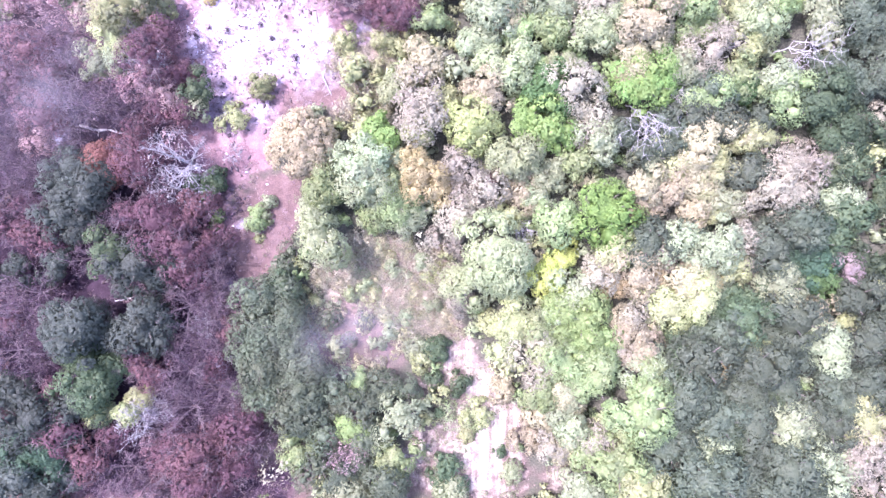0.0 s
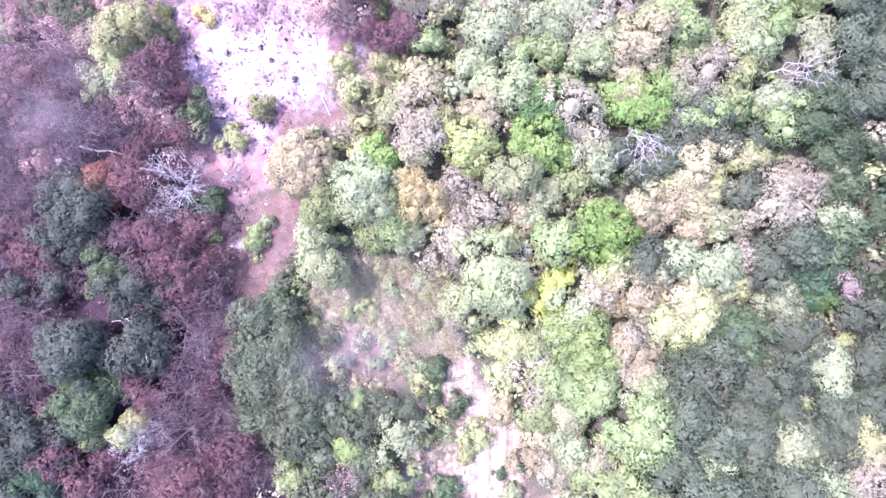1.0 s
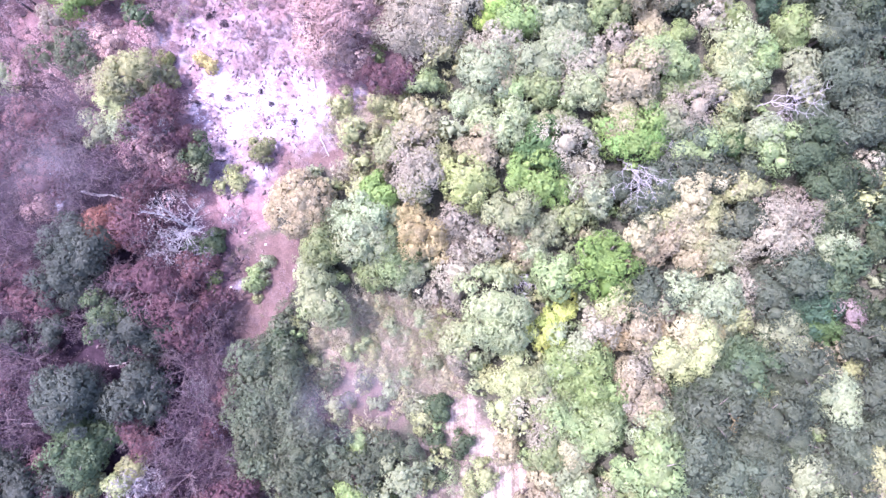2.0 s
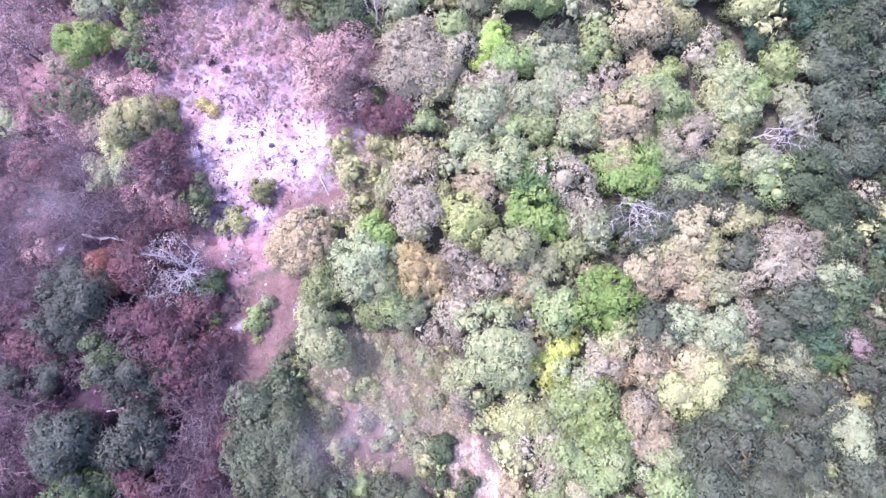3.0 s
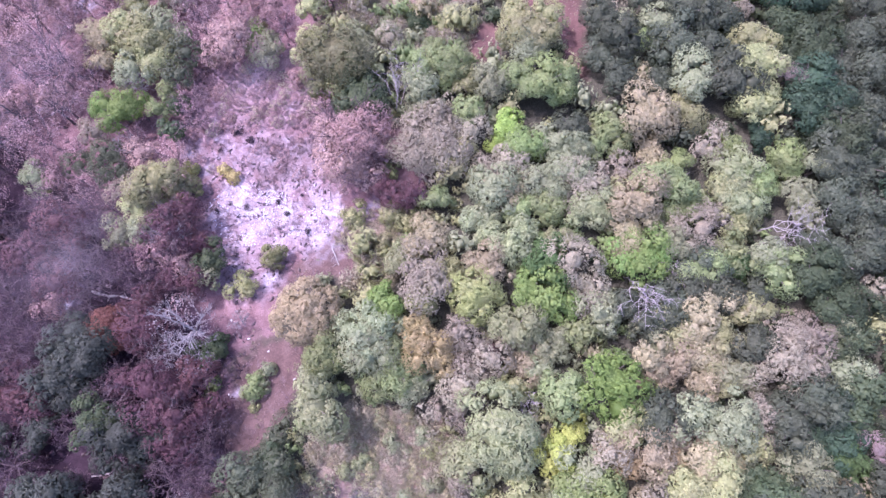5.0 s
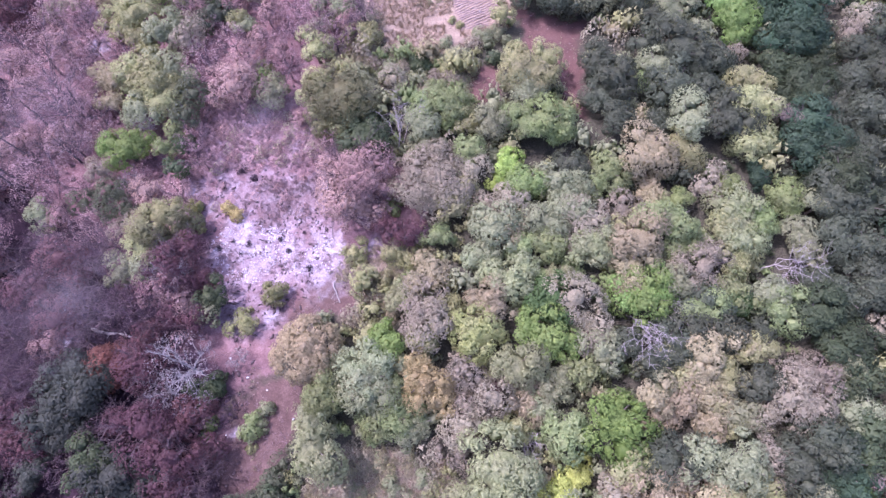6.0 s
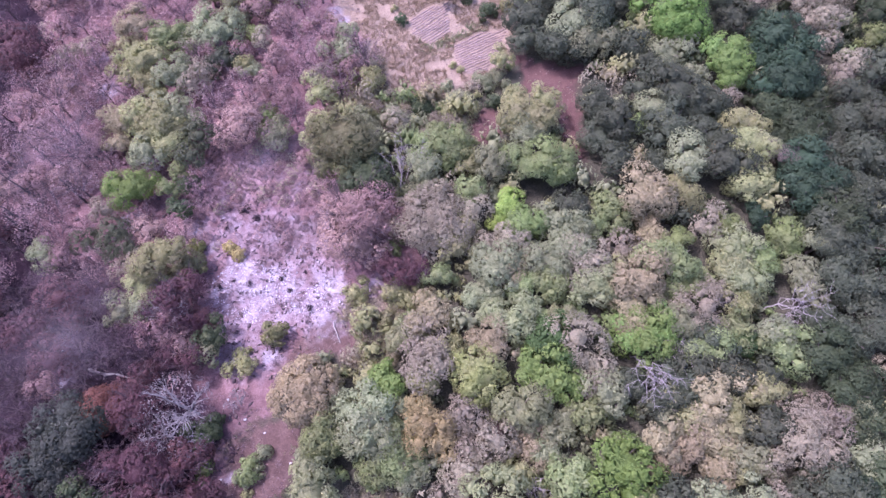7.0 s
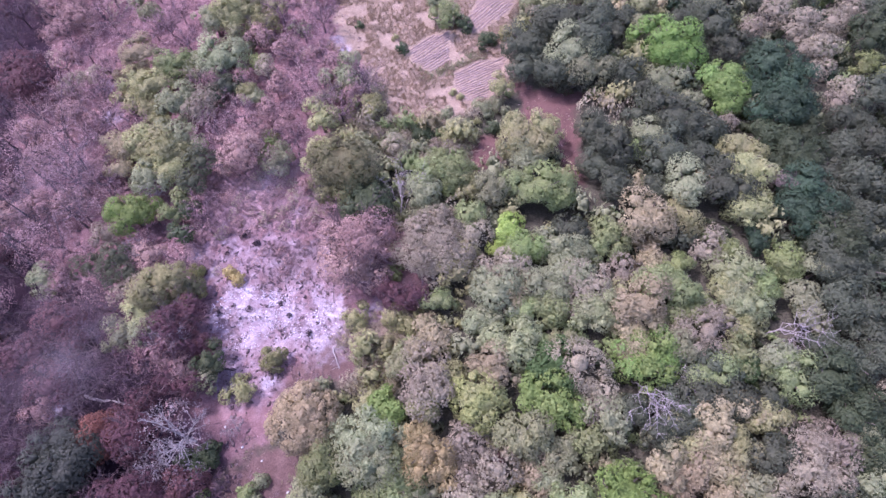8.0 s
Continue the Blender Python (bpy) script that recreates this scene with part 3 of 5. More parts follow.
def cover(x, y):
    """How much of each kind of ground lies at x, y."""
    m = {}
    spots = [np.clip(1.4 - np.hypot(x - a, y - b) / c, 0, 0.92) for a, b, c in ASH_SPOTS]
    m["ash"] = np.max([0.38 * soft_mask(x, y, ASH, 1.6, 5.0, 31), 0.68 * soft_mask(x, y, WHITE_ASH, 1.8, 4.0, 32), *spots], axis=0)
    m["white"] = soft_mask(x, y, WHITE_ASH, 1.5, 3.5, 32)
    m["burn"] = soft_mask(x, y, BURNT, 3.0, 6.0, 33)
    clay = [soft_mask(x, y, q, 0.9, 2.0, 35) for q in (CLAY, CLEARING, PINK_PATCH, PATH)]
    clay.append(0.62 * soft_mask(x, y, BARE_BROWN, 2.5, 5.0, 38))
    m["clay"] = np.maximum(np.max(clay, axis=0), 0.55 * soft_mask(x, y, PINK_ASH, 1.5, 3.0, 36))
    m["sand"] = np.maximum(0.52 * soft_mask(x, y, SAND, 1.4, 4.0, 37), 1.0 * soft_mask(x, y, SAND_CORE, 1.2, 3.0, 34))
    clay.append(0.8 * soft_mask(x, y, SAND, 1.8, 3.0, 37))
    m["clay"] = np.maximum(m["clay"], clay[-1])
    m["dry"] = np.maximum(soft_mask(x, y, FIELD, 1.2, 2.5, 39), 0.85 * np.max([soft_mask(x, y, SCRUB, 2.0, 4.0, 41), soft_mask(x, y, VERGE, 2.0, 3.0, 42), soft_mask(x, y, FIELD_EDGE, 1.5, 3.0, 46)], axis=0))
    m["red"] = np.max([soft_mask(x, y, q, 0.9, 2.0, 48) for q in (RED_PATCH, RED_SOIL, RED_STRIP)], axis=0)
    # darkened ground: smoke shade as colour in the west, plus the char slope
    m["black"] = np.max([soft_mask(x, y, CHAR_SHADE, 4.0, 7.0, 47), soft_mask(x, y, WEST_CHAR_SHADE, 2.0, 4.0, 49), soft_mask(x, y, CHAR_SLOPE, 1.0, 2.0, 43)], axis=0)
    m["char"] = 0.62 * soft_mask(x, y, BRUSH, 1.5, 4.0, 45)
    return m


def ground_material():
    m, nt, links, bsdf = nodes_of("forest_floor")
    fine, mid, broad = noise_at(nt, links, 5.0, 8, 0.7), noise_at(nt, links, 0.9, 6), noise_at(nt, links, 0.16, 3)
    col = ramp(nt, links, fine, ((0.35, (0.035, 0.033, 0.024)), (0.55, (0.08, 0.076, 0.052)), (0.75, (0.15, 0.135, 0.095))))

    def lay(under, over, attribute, hard=0.35):
        at = nt.new("ShaderNodeAttribute")
        at.attribute_name = attribute
        e = math_node(nt, links, "ADD", at.outputs["Fac"], math_node(nt, links, "MULTIPLY", math_node(nt, links, "SUBTRACT", mid, 0.5), 0.9))
        e = ramp(nt, links, e, ((0.5 - hard, (0, 0, 0)), (0.5 + hard, (1, 1, 1))))
        e = math_node(nt, links, "MULTIPLY", e, math_node(nt, links, "MINIMUM", math_node(nt, links, "MULTIPLY", at.outputs["Fac"], 4.0), 1.0))
        mix = nt.new("ShaderNodeMix")
        mix.data_type = "RGBA"
        links.new(e, mix.inputs[0])
        links.new(under, mix.inputs[6])
        links.new(over, mix.inputs[7])
        return mix.outputs[2]

    both = math_node(nt, links, "ADD", math_node(nt, links, "MULTIPLY", fine, 0.6), math_node(nt, links, "MULTIPLY", mid, 0.4))
    burn = ramp(nt, links, both, ((0.3, (0.065, 0.042, 0.045)), (0.45, (0.16, 0.092, 0.092)), (0.58, (0.245, 0.15, 0.15)), (0.72, (0.36, 0.26, 0.265))))
    col = lay(col, burn, "burn")
    # near-black char tones, taken darker and bluer to paint in the smoke's shade
    black = ramp(nt, links, both, ((0.3, (0.015, 0.009, 0.014)), (0.5, (0.030, 0.018, 0.025)), (0.65, (0.060, 0.038, 0.050)), (0.78, (0.13, 0.092, 0.115))))
    col = lay(col, black, "black")
    dry = ramp(nt, links, both, ((0.3, (0.125, 0.09, 0.062)), (0.47, (0.235, 0.175, 0.128)), (0.58, (0.30, 0.235, 0.175)), (0.7, (0.40, 0.325, 0.25))))
    col = lay(col, dry, "dry")
    clay = ramp(nt, links, both, ((0.3, (0.056, 0.033, 0.029)), (0.5, (0.112, 0.070, 0.062)), (0.7, (0.20, 0.138, 0.122))))
    col = lay(col, clay, "clay")
    red = ramp(nt, links, both, ((0.3, (0.068, 0.036, 0.032)), (0.5, (0.115, 0.064, 0.056)), (0.7, (0.19, 0.118, 0.102))))
    col = lay(col, red, "red")
    way, turned, rill = nt.new("ShaderNodeTexCoord"), nt.new("ShaderNodeMapping"), nt.new("ShaderNodeTexNoise")
    turned.inputs["Rotation"].default_value = (0, 0, radians(34))
    turned.inputs["Scale"].default_value = (1.6, 0.13, 1)
    links.new(way.outputs["Object"], turned.inputs["Vector"])
    links.new(turned.outputs[0], rill.inputs["Vector"])
    rill.inputs["Scale"].default_value, rill.inputs["Detail"].default_value, rill.inputs["Roughness"].default_value = 1.0, 6, 0.65
    rills = rill.outputs["Fac"]
    sand = ramp(nt, links, math_node(nt, links, "ADD", math_node(nt, links, "MULTIPLY", both, 0.5), math_node(nt, links, "MULTIPLY", rills, 0.5)),
                ((0.39, (0.10, 0.076, 0.055)), (0.47, (0.21, 0.162, 0.125)), (0.565, (0.41, 0.34, 0.27))))
    col = lay(col, sand, "sand", 0.22)
    patch = math_node(nt, links, "ADD", math_node(nt, links, "MULTIPLY", both, 0.45), math_node(nt, links, "MULTIPLY", noise_at(nt, links, 0.3, 6, 0.68), 0.55))
    whiter = nt.new("ShaderNodeAttribute")
    whiter.attribute_name = "white"
    patch = math_node(nt, links, "ADD", patch, math_node(nt, links, "MULTIPLY", whiter.outputs["Fac"], 0.035))
    ash = ramp(nt, links, patch, ((0.38, (0.075, 0.055, 0.06)), (0.46, (0.19, 0.15, 0.17)), (0.54, (0.33, 0.29, 0.33)), (0.65, (0.60, 0.585, 0.66))))
    col = lay(col, ash, "ash", 0.45)
    char = ramp(nt, links, both, ((0.3, (0.09, 0.06, 0.064)), (0.5, (0.25, 0.17, 0.18)), (0.7, (0.40, 0.31, 0.33))))
    col = lay(col, char, "char")
    tone = nt.new("ShaderNodeHueSaturation")
    links.new(math_node(nt, links, "ADD", math_node(nt, links, "MULTIPLY", broad, 0.5), 0.75), tone.inputs["Value"])
    links.new(col, tone.inputs["Color"])
    links.new(tone.outputs[0], bsdf.inputs["Base Color"])
    bsdf.inputs["Roughness"].default_value = 0.95
    bsdf.inputs["Specular IOR Level"].default_value = 0.1
    bump = nt.new("ShaderNodeBump")
    bump.inputs["Strength"].default_value, bump.inputs["Distance"].default_value = 0.8, 0.25
    links.new(both, bump.inputs["Height"])
    links.new(bump.outputs[0], bsdf.inputs["Normal"])
    return m


def build_ground():
    """One sheet: fine under the view, wider steps out to the horizon."""
    x0, x1, y0, y1 = GROUND_BOX
    far = np.array([3000, 1500, 800, 450, 280, 190])
    xs = np.concatenate([x0 - far, np.arange(x0, x1 + 0.1, 1.0), x1 + far[::-1]])
    ys = np.concatenate([y0 - far, np.arange(y0, y1 + 0.1, 1.0), y1 + far[::-1]])
    gx, gy = np.meshgrid(xs, ys)
    x, y = gx.ravel(), gy.ravel()
    z = ground_height(x, y)
    nx, ny = len(xs), len(ys)
    k = (np.arange(ny - 1)[:, None] * nx + np.arange(nx - 1)[None, :]).ravel()
    me = mesh_of("ground", np.stack([x, y, z], 1), np.stack([k, k + 1, k + 1 + nx, k + nx], 1), smooth=True)
    for name, values in cover(x, y).items():
        a = me.attributes.new(name, "FLOAT", "POINT")
        a.data.foreach_set("value", values.astype(np.float32))
    me.materials.append(ground_material())
    return tagged(new("ground", me), "forest floor with white ash, pink clay and dry grass", "ground", kind="structure")


build_ground()

# ---- the trees: x, y and crown radius in metres, by species ----
TREES, SHRUBS = {}, {}
TREES.setdefault("mauve", []).extend(((-35.3, 53.8, 3.3), (-23.8, 54, 2.6), (-62.6, 49.8, 3.5), (-16.5, 39.5, 2.8), (-11.6, -25.1, 1.9), (-57.8, 38.3, 2.4), (-36.4, 33.4, 2.1), (-49.3, 42.8, 2.2), (-50.7, 46.3, 2.2), (-42.1, 36, 1.8), (-34.1, 38.6, 2), (-35.4, 42, 1.8), (-46.1, 28.7, 1.9), (-64.3, 69, 3), (-61.7, 72, 2.7), (-57, 68.4, 2.2), (-61.3, 62, 2.5), (-65.5, 59.1, 2.8), (-25.2, 76.4, 2.5), (-26.3, 70.8, 2.4), (-22.4, 79.4, 2.4), (-23.8, 66, 2.4), (-24.1, 61.2, 2.2), (-29.7, 80.8, 2.4), (-57.4, 47.8, 2.2), (-53.7, 46.8, 2.2), (-26.5, 58.9, 1.9), (-57.6, 64.6, 2.4), (-21.5, 70, 2.1), (-25.5, 82.4, 2.2),))
TREES.setdefault("mauve", []).extend(((-56.7, 49.8, 4.2), (-59.7, 55, 4.4), (-54.4, 45.7, 3.7), (-51.4, 77.1, 3.1), (-49, 77.9, 2.4), (-59.7, 79.4, 3.5), (-56.2, 76.1, 2.7), (-63.2, 83.2, 2.8), (-45.4, 75.1, 2.3), (-49, 57, 2.5), (-55.6, 61.7, 2.7), (-55.2, 54.9, 2.8), (-53.4, 57.4, 2.5),))
TREES.setdefault("rust", []).extend(((-30.8, 54.1, 3.1), (-30.8, 50, 3.3), (-13, 35.6, 4.3), (-13.1, 31.6, 3.3), (-11, 34.3, 3.5), (-14.1, 35.7, 2.1), (-9.6, 37, 2.1), (-11, 31, 2.5), (-12.7, 32.9, 1.9), (-35.8, 19.4, 2.4), (-32.9, 18.1, 2), (-69.4, 81.2, 3.2), (-65.2, 80, 2.8), (-58.9, 58.2, 2.8), (-28.5, 72.7, 1.9), (-28.1, 63.7, 2), (-62.3, 49.6, 2.2), (-60.7, 40.9, 1.8), (-66.3, 76.4, 2.3),))
TREES.setdefault("pink", []).extend(((1.7, 1.4, 2.6), (10.8, -11, 2.7), (2.1, -6.4, 1.8), (22.8, -8.1, 1.9), (18.1, -22.6, 2.1), (18.6, -3.3, 2.3), (36.2, 1.4, 2), (37.1, -2, 1.6), (49.8, -26.1, 2.9), (51.2, -23.5, 2.4), (25.4, -1.3, 1.7), (12.9, -23.6, 1.9), (26.8, -0.9, 1.6), (21.4, -12.4, 1.6), (11.9, -14.8, 2), (51.9, -28.9, 2.4), (-2.2, 35.2, 4.2), (-3.7, 33.8, 2.8), (0.8, 34.1, 3.2), (-5.1, 37, 2.1), (3.2, 36.9, 2.5), (-2.2, 31.8, 2.5), (-1.5, 39.6, 1.7), (8.1, 31.9, 2.5), (-2, 18.1, 3), (-3.5, 16.2, 2.4), (-1.3, 15.2, 2.4), (15.5, 19, 2.7), (17.6, 16, 2.4), (16.6, 14, 1.9),))
TREES.setdefault("pink", []).extend(((1.8, 10.5, 2.3), (0.8, 8.4, 1.6), (5.5, 7, 2.4), (3, 5.7, 2.5), (1.5, 4, 2.4), (22.8, 31.3, 2.5), (18.2, 29.6, 2.8), (34.2, 35.2, 2.5), (28.7, 23.7, 1.7), (33.5, 26.3, 1.6), (32.1, 23.4, 2.6), (39.3, 7.3, 2.8), (42.7, 7.2, 2.8), (37.4, 5.9, 1.9), (44.2, 10.2, 3.1), (41.2, 9.9, 2.6), (52.8, 15.7, 1.9), (30.6, 21.5, 1.6), (15.3, 28.2, 2.2), (5.2, 32, 2.1), (56, 82.2, 2.8), (60.1, 79.4, 2.7), (57.7, 76.9, 1.9), (60.3, 73, 2.3), (65.6, 80, 2.7), (69.1, 82.7, 2.4), (60, 68.9, 2), (62.8, 64, 2.5), (60.3, 61.5, 2.1), (42.9, 58.1, 1.6),))
TREES.setdefault("pink", []).extend(((-1.4, 39.9, 1.7), (-8.3, 51.9, 1.7), (52.7, 79.8, 2.1), (58.5, 73.1, 1.9), (63.5, 77.1, 2.1),))
TREES.setdefault("twig", []).extend(((-30, 10.1, 3.6), (-32.7, 7.5, 2), (-28.7, -8.9, 1.6), (-36, -20.3, 2.3), (-33.4, -18.9, 1.6), (-25.3, 11.6, 1.2), (-43.1, 34.4, 1.5), (-43.4, 44.5, 1.6), (-34.7, 21.7, 2.6),))
TREES.setdefault("gray", []).extend(((-25.9, 50.6, 2.5), (14.6, -18.8, 2.8), (28, 0.7, 2.5), (32.5, 0.1, 2.9), (32.8, -3.3, 2.3), (24.6, -14.1, 2.4), (40.5, -4.6, 2.9), (46.5, -12.1, 2.9), (41.8, -21.4, 3.2), (16.5, -28.8, 2.5), (31.3, -24, 2.9), (45.1, -26, 3.2), (44.3, -10.7, 2), (34.8, -12.1, 2), (14.2, 35.3, 2.5), (17.2, 33.6, 2.2), (5.9, 28.7, 3.2), (13.1, 29.5, 2.8), (15.5, 31, 2.8), (18.6, 12.5, 2.3), (45.8, 28.2, 2.2), (28.4, 21.2, 2.1), (45.7, 25.6, 2), (39.6, 19.9, 2.2), (25.1, 9.2, 2.3), (34.2, 5.9, 2.3), (47.2, 6, 2.6), (26.8, 25.2, 2), (48.7, 32.4, 1.9), (16.5, 35.5, 1.8),))
TREES.setdefault("gray", []).extend(((21.5, 28.3, 1.7), (-38.6, 23.2, 1.7), (-44.3, 46.2, 2.2), (-29.5, 16.6, 1.4), (-41.9, 22.3, 2), (-41.6, 53.7, 2.4), (-39.2, 52.9, 2.1), (-41.1, 78.7, 2.7), (-36.2, 73.5, 2.7), (-41.2, 69.7, 2.4), (-43.5, 59.8, 2.5), (-41.9, 61.1, 2.2), (-31.5, 62.3, 1.8), (-17.2, 66.1, 2.4), (-16.8, 70.1, 1.9), (19.4, 70.9, 3.9), (22.9, 68.7, 3.5), (-4.2, 43.6, 2.3), (-3, 41.1, 2.2), (5.8, 43.9, 2.6), (10.9, 49.7, 3), (34.5, 65.9, 2.9), (30.7, 54.9, 3.2), (37.4, 61.5, 2.5), (33.7, 44.6, 3.4), (-12.4, 49.9, 2.7), (-13.5, 52.9, 2),))
TREES.setdefault("green", []).extend(((-14.1, 7.5, 2.6), (-10.4, -16.3, 1.5), (-6, -25, 2.3), (-17.7, -25.1, 1.9), (14.4, -13.9, 3.2), (17.8, -15.5, 2.8), (12, -16.9, 2.4), (23.2, -19.1, 3.8), (24.1, -16.7, 2.5), (20.4, -25.3, 3.5), (18.6, -13.4, 2), (12.5, -12.1, 2.3), (15.3, -16.8, 2), (17.3, -24.2, 2), (25.4, -27.6, 2), (3, 40, 2.1), (9.5, 26.2, 1.9), (12.3, 26.4, 2.5), (-5.6, 5.7, 2.9), (-14.5, 6.9, 1.9), (16.4, 10.5, 2.3), (21.7, 37, 2.5), (28.3, 29.4, 3.2), (30.4, 27.1, 2.9), (35.3, 20.5, 2.4), (20.2, 35.3, 1.8), (-6.6, 8.4, 2.3), (-8.1, 4.5, 1.9), (31.3, 17.7, 2.9), (41, 18.3, 3),))
TREES.setdefault("green", []).extend(((-39.7, 40.4, 1.5), (-38.5, 43.2, 1.4), (-46.8, 69.1, 2.2), (-44.3, 69.2, 2.2), (-42.2, 67.5, 1.7), (-1, 82.4, 2.3), (-3.1, 47, 2.6), (0.2, 47, 2.6), (10.7, 44.1, 2.6), (15.4, 43.2, 2.6), (-2.3, 49.5, 1.8),))
TREES.setdefault("olive", []).extend(((8.6, -8.8, 2.7), (9.7, -9.2, 1.7), (6.9, -12.2, 1.7), (-2.6, -13.5, 1.2), (6.5, -9.4, 1.8), (-36.4, -17.8, 1.6), (-37.8, -19.6, 1.5), (-40.5, -19.2, 1.5), (20.6, -0.3, 2.5), (26.7, -6.8, 2.5), (30.7, -6.1, 2.7), (38.9, -13.5, 2.4), (50.6, -20.8, 2.8), (23.1, -28.1, 3.1), (28.1, -8, 2), (34.8, -2.6, 1.9), (21.5, -21.6, 2), (28.8, -5.3, 1.9), (37.6, -12.4, 1.9), (48.4, -9.4, 1.7), (0.9, 31.6, 2.5), (-3.3, 13.8, 1.9), (24.8, 29, 2.3), (38.3, 26.6, 2), (36.1, 29.8, 2.1), (41.2, 41.3, 2.6), (36.6, 23.7, 2), (37.1, 13.4, 2.3), (28, 10.5, 2.3), (32.6, 9.2, 2.3),))
TREES.setdefault("olive", []).extend(((32.8, 4.7, 1.9), (0.1, 17.4, 1.8), (19.4, 25.5, 1.9), (32.4, 11.1, 1.8), (-37.2, 29.5, 3.2), (-34.9, 28.7, 2.2), (-39.5, 26.1, 2.7), (-43.4, 51.4, 3), (-42.1, 47.9, 2.7), (-47.1, 52.7, 2.4), (-40.9, 50.9, 2.2), (-45.4, 49.1, 2), (-38, 80.2, 4.1), (-35.7, 80.5, 2.4), (-32.4, 78.9, 2.6), (-32, 83.3, 2), (-51.1, 65.5, 2.7), (-48, 64.2, 2.9), (-50.2, 61, 2.3), (-47.6, 59.7, 2.1), (-32.7, 63.8, 1.6), (-45.7, 57.5, 1.8), (-20, 57.2, 2.3), (-12.8, 60.7, 2.2), (-18.8, 49.5, 3.2), (2.6, 45.2, 2.3), (11.9, 52.5, 3.7), (9.6, 55.5, 2.2), (13.9, 55.5, 2.6), (43.6, 52, 3),))
TREES.setdefault("olive", []).extend(((43.3, 47.8, 3.1), (31.7, 41.1, 2.8), (41.4, 43.2, 3), (7.8, 64.6, 1.7),))
TREES.setdefault("tan", []).extend(((22, -9.8, 2.8), (23.6, -12.1, 2.4), (14.6, -23.7, 2.3), (23.4, -3.4, 2.5), (29.3, -3.6, 2.4), (20, -2, 2), (44.9, -8, 2.5), (11.9, -20.2, 2), (14.6, -17.5, 1.9), (29.8, -2, 1.9), (7.3, 28.7, 2.3), (-2, 22.5, 2.4), (5.1, 18.8, 2.8), (26.8, 39.4, 3.6), (26.9, 35.3, 2.1), (27.4, 32.9, 1.8), (23.6, 26.1, 3.3), (22.9, 23.3, 2.7), (22, 20.6, 2), (30.3, 12.6, 2.5), (23.6, 7.2, 2), (25.5, 5.9, 2.3), (27.7, 7.2, 2.3), (29.8, 8.5, 2.1), (9.5, 7.1, 1.9), (34.4, 14, 2.3), (30.1, 4.6, 2.1), (31.6, 6.7, 1.7), (29, 10, 1.6), (-48.5, 51.8, 2.4),))
TREES.setdefault("tan", []).extend(((-49.2, 48.2, 2), (-51.2, 52.8, 2.1), (-51.7, 70.6, 2.8), (-53.3, 67.9, 2.1),))
# (-11.6, 41.6) and some west of x = -24 are dark to paint shade
TREES.setdefault("dark", []).extend(((-12.4, 8.8, 1.3), (-41.7, -16.1, 2.9), (-39.4, -14.9, 2), (-40.6, -17.5, 2), (-41.5, -14.1, 1.7), (-19.2, -4.1, 1.5), (36, -8.4, 2.8), (34, -5.6, 2.3), (28, -13.5, 2.4), (46.9, 1.3, 2.4), (27.4, -15.5, 1.9), (29.4, -28.9, 2.4), (49, 3.7, 2), (36.9, -6.1, 1.7), (41.4, -2.8, 1.6), (-13.2, 7.7, 1.8), (49.5, 10, 2.3), (49.2, 4.3, 2.5), (46.6, 8.8, 1.8), (-39.2, -1, 2.3), (-42.8, -13, 2.1), (-40.2, 0.1, 1.5), (-44.9, -12.4, 1.6), (-39.6, -13.5, 1.2), (-29.4, 18.9, 1.7), (-30.4, 17.4, 1.3), (-37.6, 41.2, 1.5), (-38.3, 37.4, 1.4), (-11.6, 41.6, 3.3), (47, 55.5, 1.9),))
TREES.setdefault("dark", []).extend(((8.7, 44.9, 1.8),))
TREES.setdefault("lime", []).extend(((-27.8, 53.3, 1.3), (37.3, 35, 1.8), (40.4, 29.9, 2), (41.9, 29.8, 1.6), (45, 34.3, 2.2), (45.2, 32.2, 1.6), (30.4, 33.1, 1.8), (20.5, 21.8, 1.3), (-31.8, 70.1, 1.6), (-0.6, 45.1, 1.8), (28.1, 52.5, 1.8), (13, 44.5, 3.5), (67.3, 69.1, 2.2),))
TREES.setdefault("darkolive", []).extend(((-15.3, 47.8, 4.2), (-13.6, 45.4, 3.1), (-17.6, 45.7, 2.6),))
TREES.setdefault("teal", []).extend(((-48.8, -23.9, 3.2), (-46.1, -24.5, 2.3), (44.4, 0.6, 2.8), (44.9, -2, 2), (42.2, -1.3, 2), (42.1, 37.3, 1.8), (48.8, 40.7, 3.6), (50.8, 39, 2.1), (51.9, 68.8, 3.8), (53.1, 63.8, 3.9), (48.8, 65.1, 2.5), (51.4, 59.7, 3.3), (51.1, 72.9, 2.3), (54.7, 60.4, 2.5), (49.4, 60.4, 2.5), (49.6, 44.9, 3.3), (50.3, 41.4, 3),))
TREES.setdefault("brown", []).extend(((21, -4.3, 1.7), (31.2, -4, 1.7), (25.4, -4, 1.6), (33.2, -14.8, 1.5), (-2.9, 8.7, 2.8), (-1, 7, 2.1), (-3.9, 10.8, 1.9), (37.1, 47.5, 2.1), (40.8, 45.6, 1.8),))
